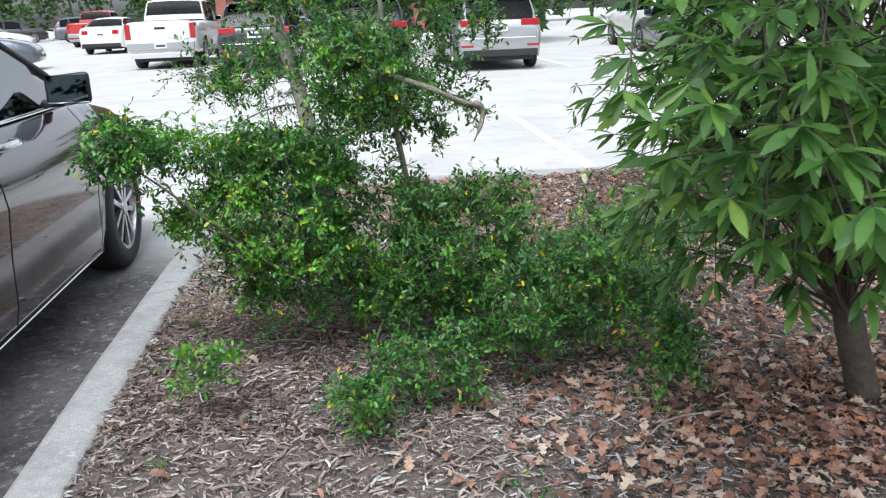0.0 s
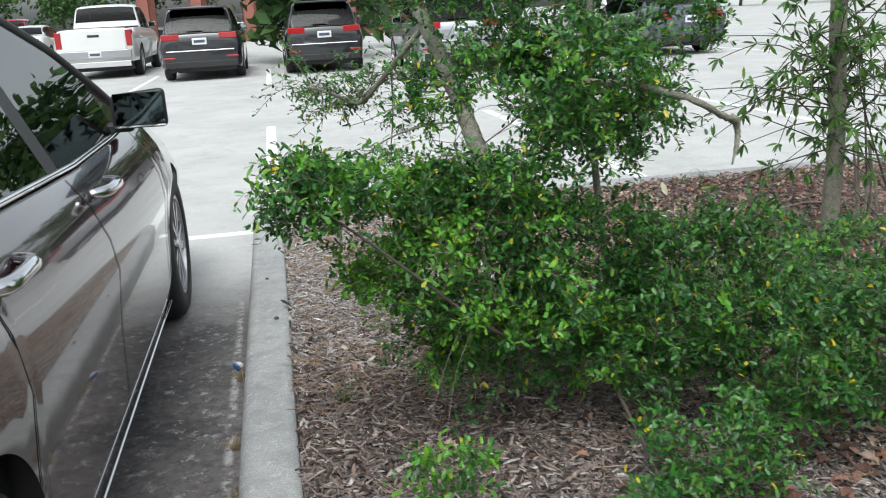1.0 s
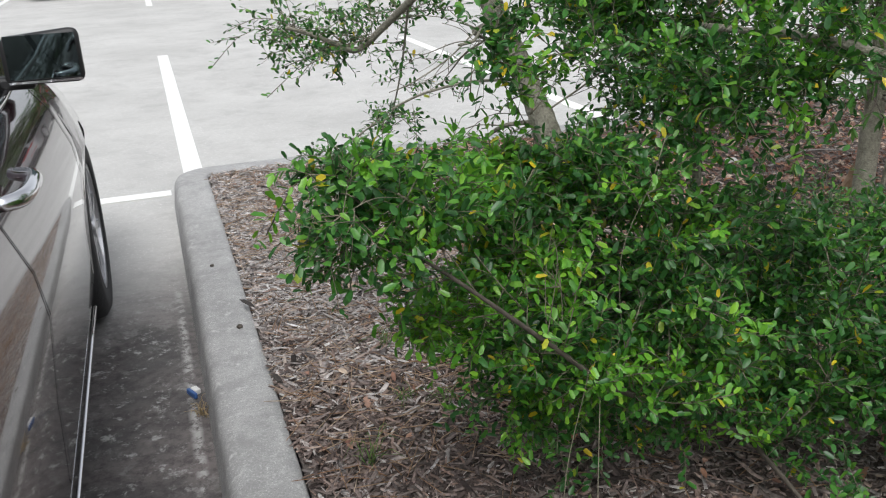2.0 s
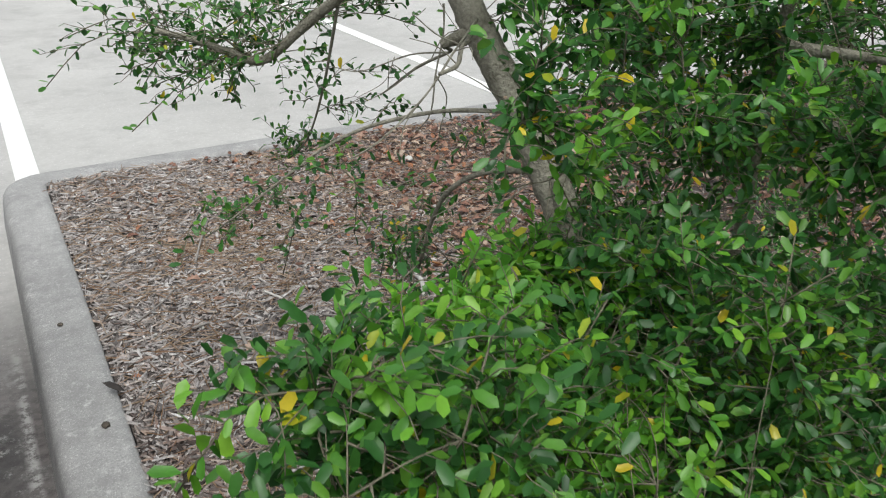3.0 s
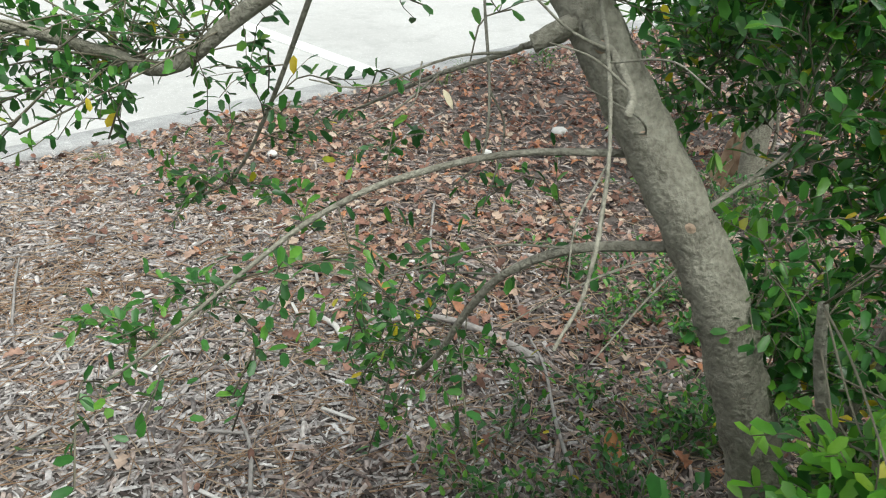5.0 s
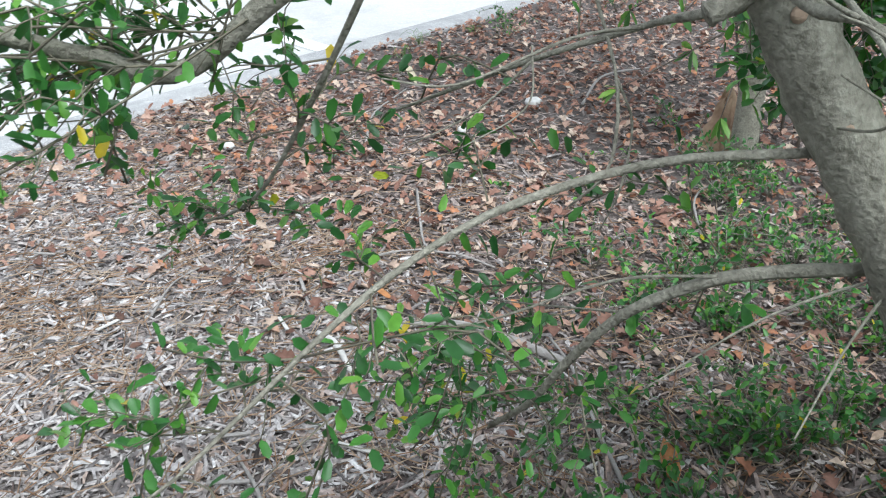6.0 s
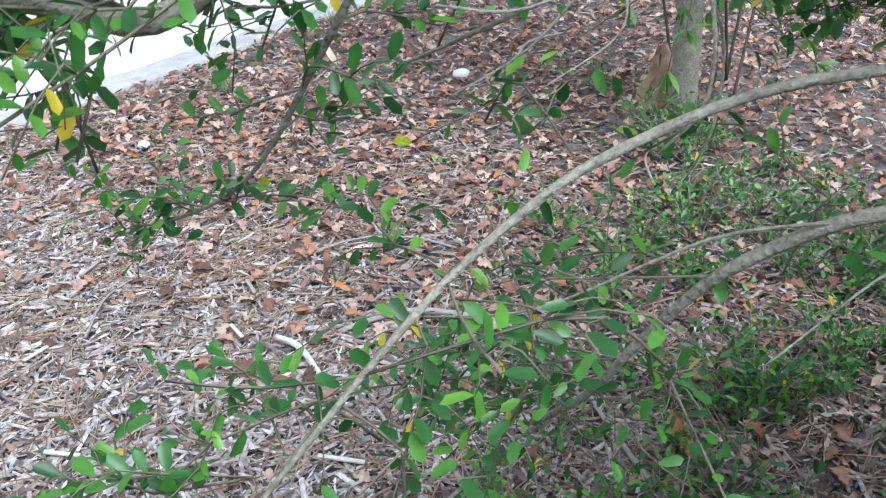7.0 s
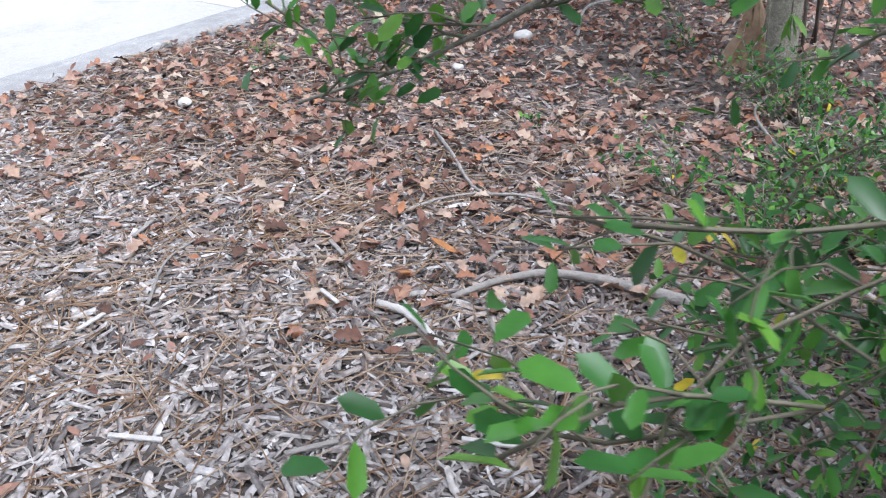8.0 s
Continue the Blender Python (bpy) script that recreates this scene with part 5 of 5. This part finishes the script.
stick("fallen_branch", [(1.026, -1.411, .002), (1.10, -1.457, .010), (1.156, -1.515, .016), (1.191, -1.595, .014), (1.215, -1.689, .006), (1.23, -1.79, .0)], .005, .011, M_GREYWOOD, "grey crooked fallen branch lying on the mulch", 61)
stick("bleached_stick", [(.951, -1.310, .0), (.947, -1.37, .006), (.925, -1.425, .006), (.904, -1.469, .0)], .0075, .006, M_WHITEWOOD, "pale bleached stick lying on the mulch", 62)
for k, (pts, r) in enumerate((
        ([(1.606, -.99, .0), (1.48, -1.12, .018), (1.358, -1.261, .012), (1.39, -1.35, .01), (1.413, -1.44, .0)], .0042),
        ([(1.235, -1.17, .0), (1.29, -1.21, .012), (1.358, -1.261, .012)], .0036),
        ([(.36, -.86, .0), (.42, -.70, .008), (.49, -.52, .0)], .004),
        ([(1.75, -.62, .0), (1.95, -.45, .01), (2.25, -.32, .0)], .005),
        ([(.96, -2.12, .0), (1.06, -1.98, .01), (1.2, -1.82, .01), (1.28, -1.70, .0)], .0045),
        ([(.50, -1.72, .0), (.56, -1.62, .008), (.60, -1.50, .0)], .005),
        ([(.74, -.98, .0), (.86, -.90, .008), (1.02, -.88, .0)], .003),
        ([(.10, -1.20, .0), (.20, -1.12, .01), (.26, -1.02, .0)], .003),
        ([(.15, .08, .0), (.24, .10, .012), (.36, .02, .0)], .004),
        ([(2.6, -.9, .0), (2.9, -.8, .02), (3.2, -.85, .0)], .006),
        ([(1.9, -1.75, .0), (2.1, -1.62, .015), (2.3, -1.6, .0)], .004),
        ([(1.5, -3.75, .0), (1.65, -3.6, .01), (1.85, -3.55, .0)], .004))):
    stick("twig", pts, r, r * .6, M_GREYWOOD, "thin grey dead twig lying on the mulch", 70 + k, "dead twigs on the bed")

rng = np.random.default_rng(88)
for k in range(14):
    x, y, a, ln = *((.505, -1.237), (.90, -.78), (.264, -1.32), (.44, -1.69), (.228, -1.70), (.62, -1.45), (.65, -.95), (.98, -1.52), (1.05, -1.14), (.92, -1.23), (.55, -1.55), (.35, -1.45), (.75, -1.65), (.7, -.55))[k], rng.uniform(0, 3), rng.uniform(.05, .085)
    bm = bmesh.new()
    box(bm, -.0042, .0042, -ln / 2, ln / 2, 0, .004, .0012)
    for v in bm.verts:
        v.co.x += .05 * v.co.y * abs(v.co.y) / ln + .003 * math.sin(40 * v.co.y)
        v.co.z += .004 * math.cos(20 * v.co.y)
    ob = part("wood_sliver", bm, M_WHITEWOOD if k % 3 == 0 else M_GREYWOOD)
    ob.matrix_world = pose(x, y, float(bed_z(x, y)) + .018, 4, 0, math.degrees(a))
    tagged(ob, "long pale splinter of wood on the mulch", "wood chip", "pale splinters on the bed")


def pebble(name, x, y, z, r, material, label, cat, squash=.6, seed=0):
    rng = np.random.default_rng(seed)
    bm = bmesh.new()
    bmesh.ops.create_icosphere(bm, subdivisions=2, radius=r)
    for v in bm.verts:
        v.co *= 1 + rng.normal() * .10
        v.co.z *= squash
    ob = part(name, bm, material, smooth=True)
    ob.matrix_world = pose(x, y, z + r * squash * .8)
    return tagged(ob, label, cat)


for k, (x, y, r) in enumerate(((1.448, -.285, .020), (2.49, -.757, .034), (2.071, -.762, .018), (1.66, -1.56, .013), (.27, -1.31, .012), (1.80, -1.05, .010))):
    pebble("stone", x, y, float(bed_z(x, y)) + .006, r, M_STONE, "small pale stone among the dead leaves", "stone", .6, k)
pebble("pebble", -.051, -1.687, .001, .011, M_BARK_DARK, "dark crumb of bark on the kerb", "debris", .5, 20)
pebble("pebble", -.088, -1.12, .001, .008, M_BARK_DARK, "dark crumb of bark on the kerb", "debris", .5, 21)


def flat_leaf(x, y, z, ln, wd, rz, material, label, tilt=8):
    v, t = leaf_template(ln, wd, .5, -.35)
    ob = tri_mesh("dead_leaf", v, t, material, None, "", True)
    m = ob.modifiers.new("thick", "SOLIDIFY")
    m.thickness = .0012
    ob.matrix_world = pose(x, y, z, tilt, 0, rz)
    return tagged(ob, label, "leaf", "single fallen leaves")


M_ORANGE = mat("orange_leaf", (.42, .19, .07), .7, vary=.3, scale=60, bump=.3)
M_DARKLEAF = mat("dark_leaf", (.05, .042, .038), .7, vary=.3, scale=60, bump=.3)
M_CREAM = mat("cream_leaf", (.58, .52, .36), .7, vary=.2, scale=60, bump=.3)
flat_leaf(1.06, -2.13, float(bed_z(1.10, -2.14)) + .024, .085, .036, -40, M_ORANGE, "broad orange dead leaf on the mulch")
flat_leaf(1.15, -1.35, float(bed_z(1.15, -1.35)) + .02, .06, .02, 20, M_ORANGE, "orange dead leaf on the mulch")
flat_leaf(1.06, -1.30, float(bed_z(1.06, -1.30)) + .02, .06, .022, 110, M_ORANGE, "orange dead leaf on the mulch")
flat_leaf(.015, -1.56, .004, .055, .03, 75, M_DARKLEAF, "dark curled leaf lying over the kerb edge", 14)
flat_leaf(.02, -2.09, .004, .04, .02, 40, M_DARKLEAF, "dark curled leaf lying over the kerb edge", 12)
flat_leaf(2.30, -.33, float(bed_z(2.30, -.33)) + .03, .09, .045, 10, M_CREAM, "cream coloured curled dead leaf", 35)

# torn stump and its grey suckers at the foot of the slender tree
stump = thing("tree_stump", 2.585, -1.455, float(bed_z(2.585, -1.455)), "torn tan bark stump in the leaf litter", "stump")
bm = bmesh.new()
rng = np.random.default_rng(91)
rings = []
for j, (z, r) in enumerate(((-.02, .065), (.05, .054), (.10, .042), (.15, .03), (.19, .014))):
    rings.append([bm.verts.new((math.cos(a) * r * (1 + rng.normal() * .18) + z * .12, math.sin(a) * r * (1 + rng.normal() * .18), z + rng.normal() * .012)) for a in np.linspace(0, 2 * math.pi, 13)[:-1]])
for a, b in zip(rings, rings[1:]):
    for i in range(12):
        bm.faces.new((a[i], a[(i + 1) % 12], b[(i + 1) % 12], b[i]))
bm.faces.new(rings[-1])
part("bark", bm, M_PALEBARK, stump)
for k in range(5):
    b = np.array([.10 + .03 * k, rng.normal() * .03, -.02])
    limb("stem", stump, [b, b + np.array([.03, 0, .2]), b + np.array([.02 + rng.normal() * .06, rng.normal() * .04, .5])], .009, .005, M_BARK, 10, 7, 95 + k)

# litter in the gutter
M_BLUE = mat("blue_plastic", (.05, .12, .32), .35, vary=.1, bump=0)
M_WHITEPL = mat("white_plastic", (.75, .75, .73), .4, vary=.05, bump=0)
lighter = thing("lighter", -.225, -1.79, PAVE, "blue plastic lighter with white cap in the gutter", "lighter", rz=25)
bm = bmesh.new()
box(bm, -.006, .006, -.03, .022, .001, .020, .004)
part("tank", bm, M_BLUE, lighter)
bm = bmesh.new()
box(bm, .008, .028, -.01, .022, .001, .018, .004)
part("cap", bm, M_WHITEPL, lighter)
M_STRAW = mat("dry_grass", (.40, .30, .16), .85, vary=.3, scale=60, bump=.2)
M_GRASS = mat("green_grass", (.12, .22, .05), .7, vary=.3, scale=60, bump=.2)


def tuft(x, y, z, n, h, material, label, seed):
    rng = np.random.default_rng(seed)
    pcs = []
    for k in range(n):
        a = rng.uniform(0, 6.28)
        d = np.array([math.cos(a), math.sin(a), 0]) * h * rng.uniform(.3, 1.2)
        b = rng.normal(size=3) * np.array([.012, .012, 0])
        pcs.append(tube(smooth_line([b, b + d * .4 + np.array([0, 0, h * rng.uniform(.2, .9)]), b + d + np.array([0, 0, h * rng.uniform(.02, .7)])], 6), np.linspace(.0012, .0004, 6), 3))
    v, t = joined(pcs)
    ob = tri_mesh("grass_tuft", v, t, material)
    ob.matrix_world = pose(x, y, z)
    tagged(ob, label, "grass", "tufts")


tuft(-.205, -1.90, PAVE, 24, .045, M_STRAW, "dry tan grass tuft in the gutter", 1)
tuft(-.205, -2.45, PAVE, 22, .05, M_STRAW, "dry tan grass tuft in the gutter", 2)
tuft(-.20, -2.75, PAVE, 14, .035, M_STRAW, "dry tan grass tuft in the gutter", 3)
for k, (x, y) in enumerate(((.95, .05), (2.55, .0), (2.75, .08), (3.1, .06), (1.9, -.15), (.35, -1.95), (.3, -2.3), (.42, -2.35), (1.35, -4.2), (.25, -3.6), (.5, -4.0), (.15, -2.55))):
    tuft(x, y, float(bed_z(x, y)) + .01, 14, .05 + .02 * (k % 3), M_GRASS, "small green grass tuft in the mulch", 10 + k)
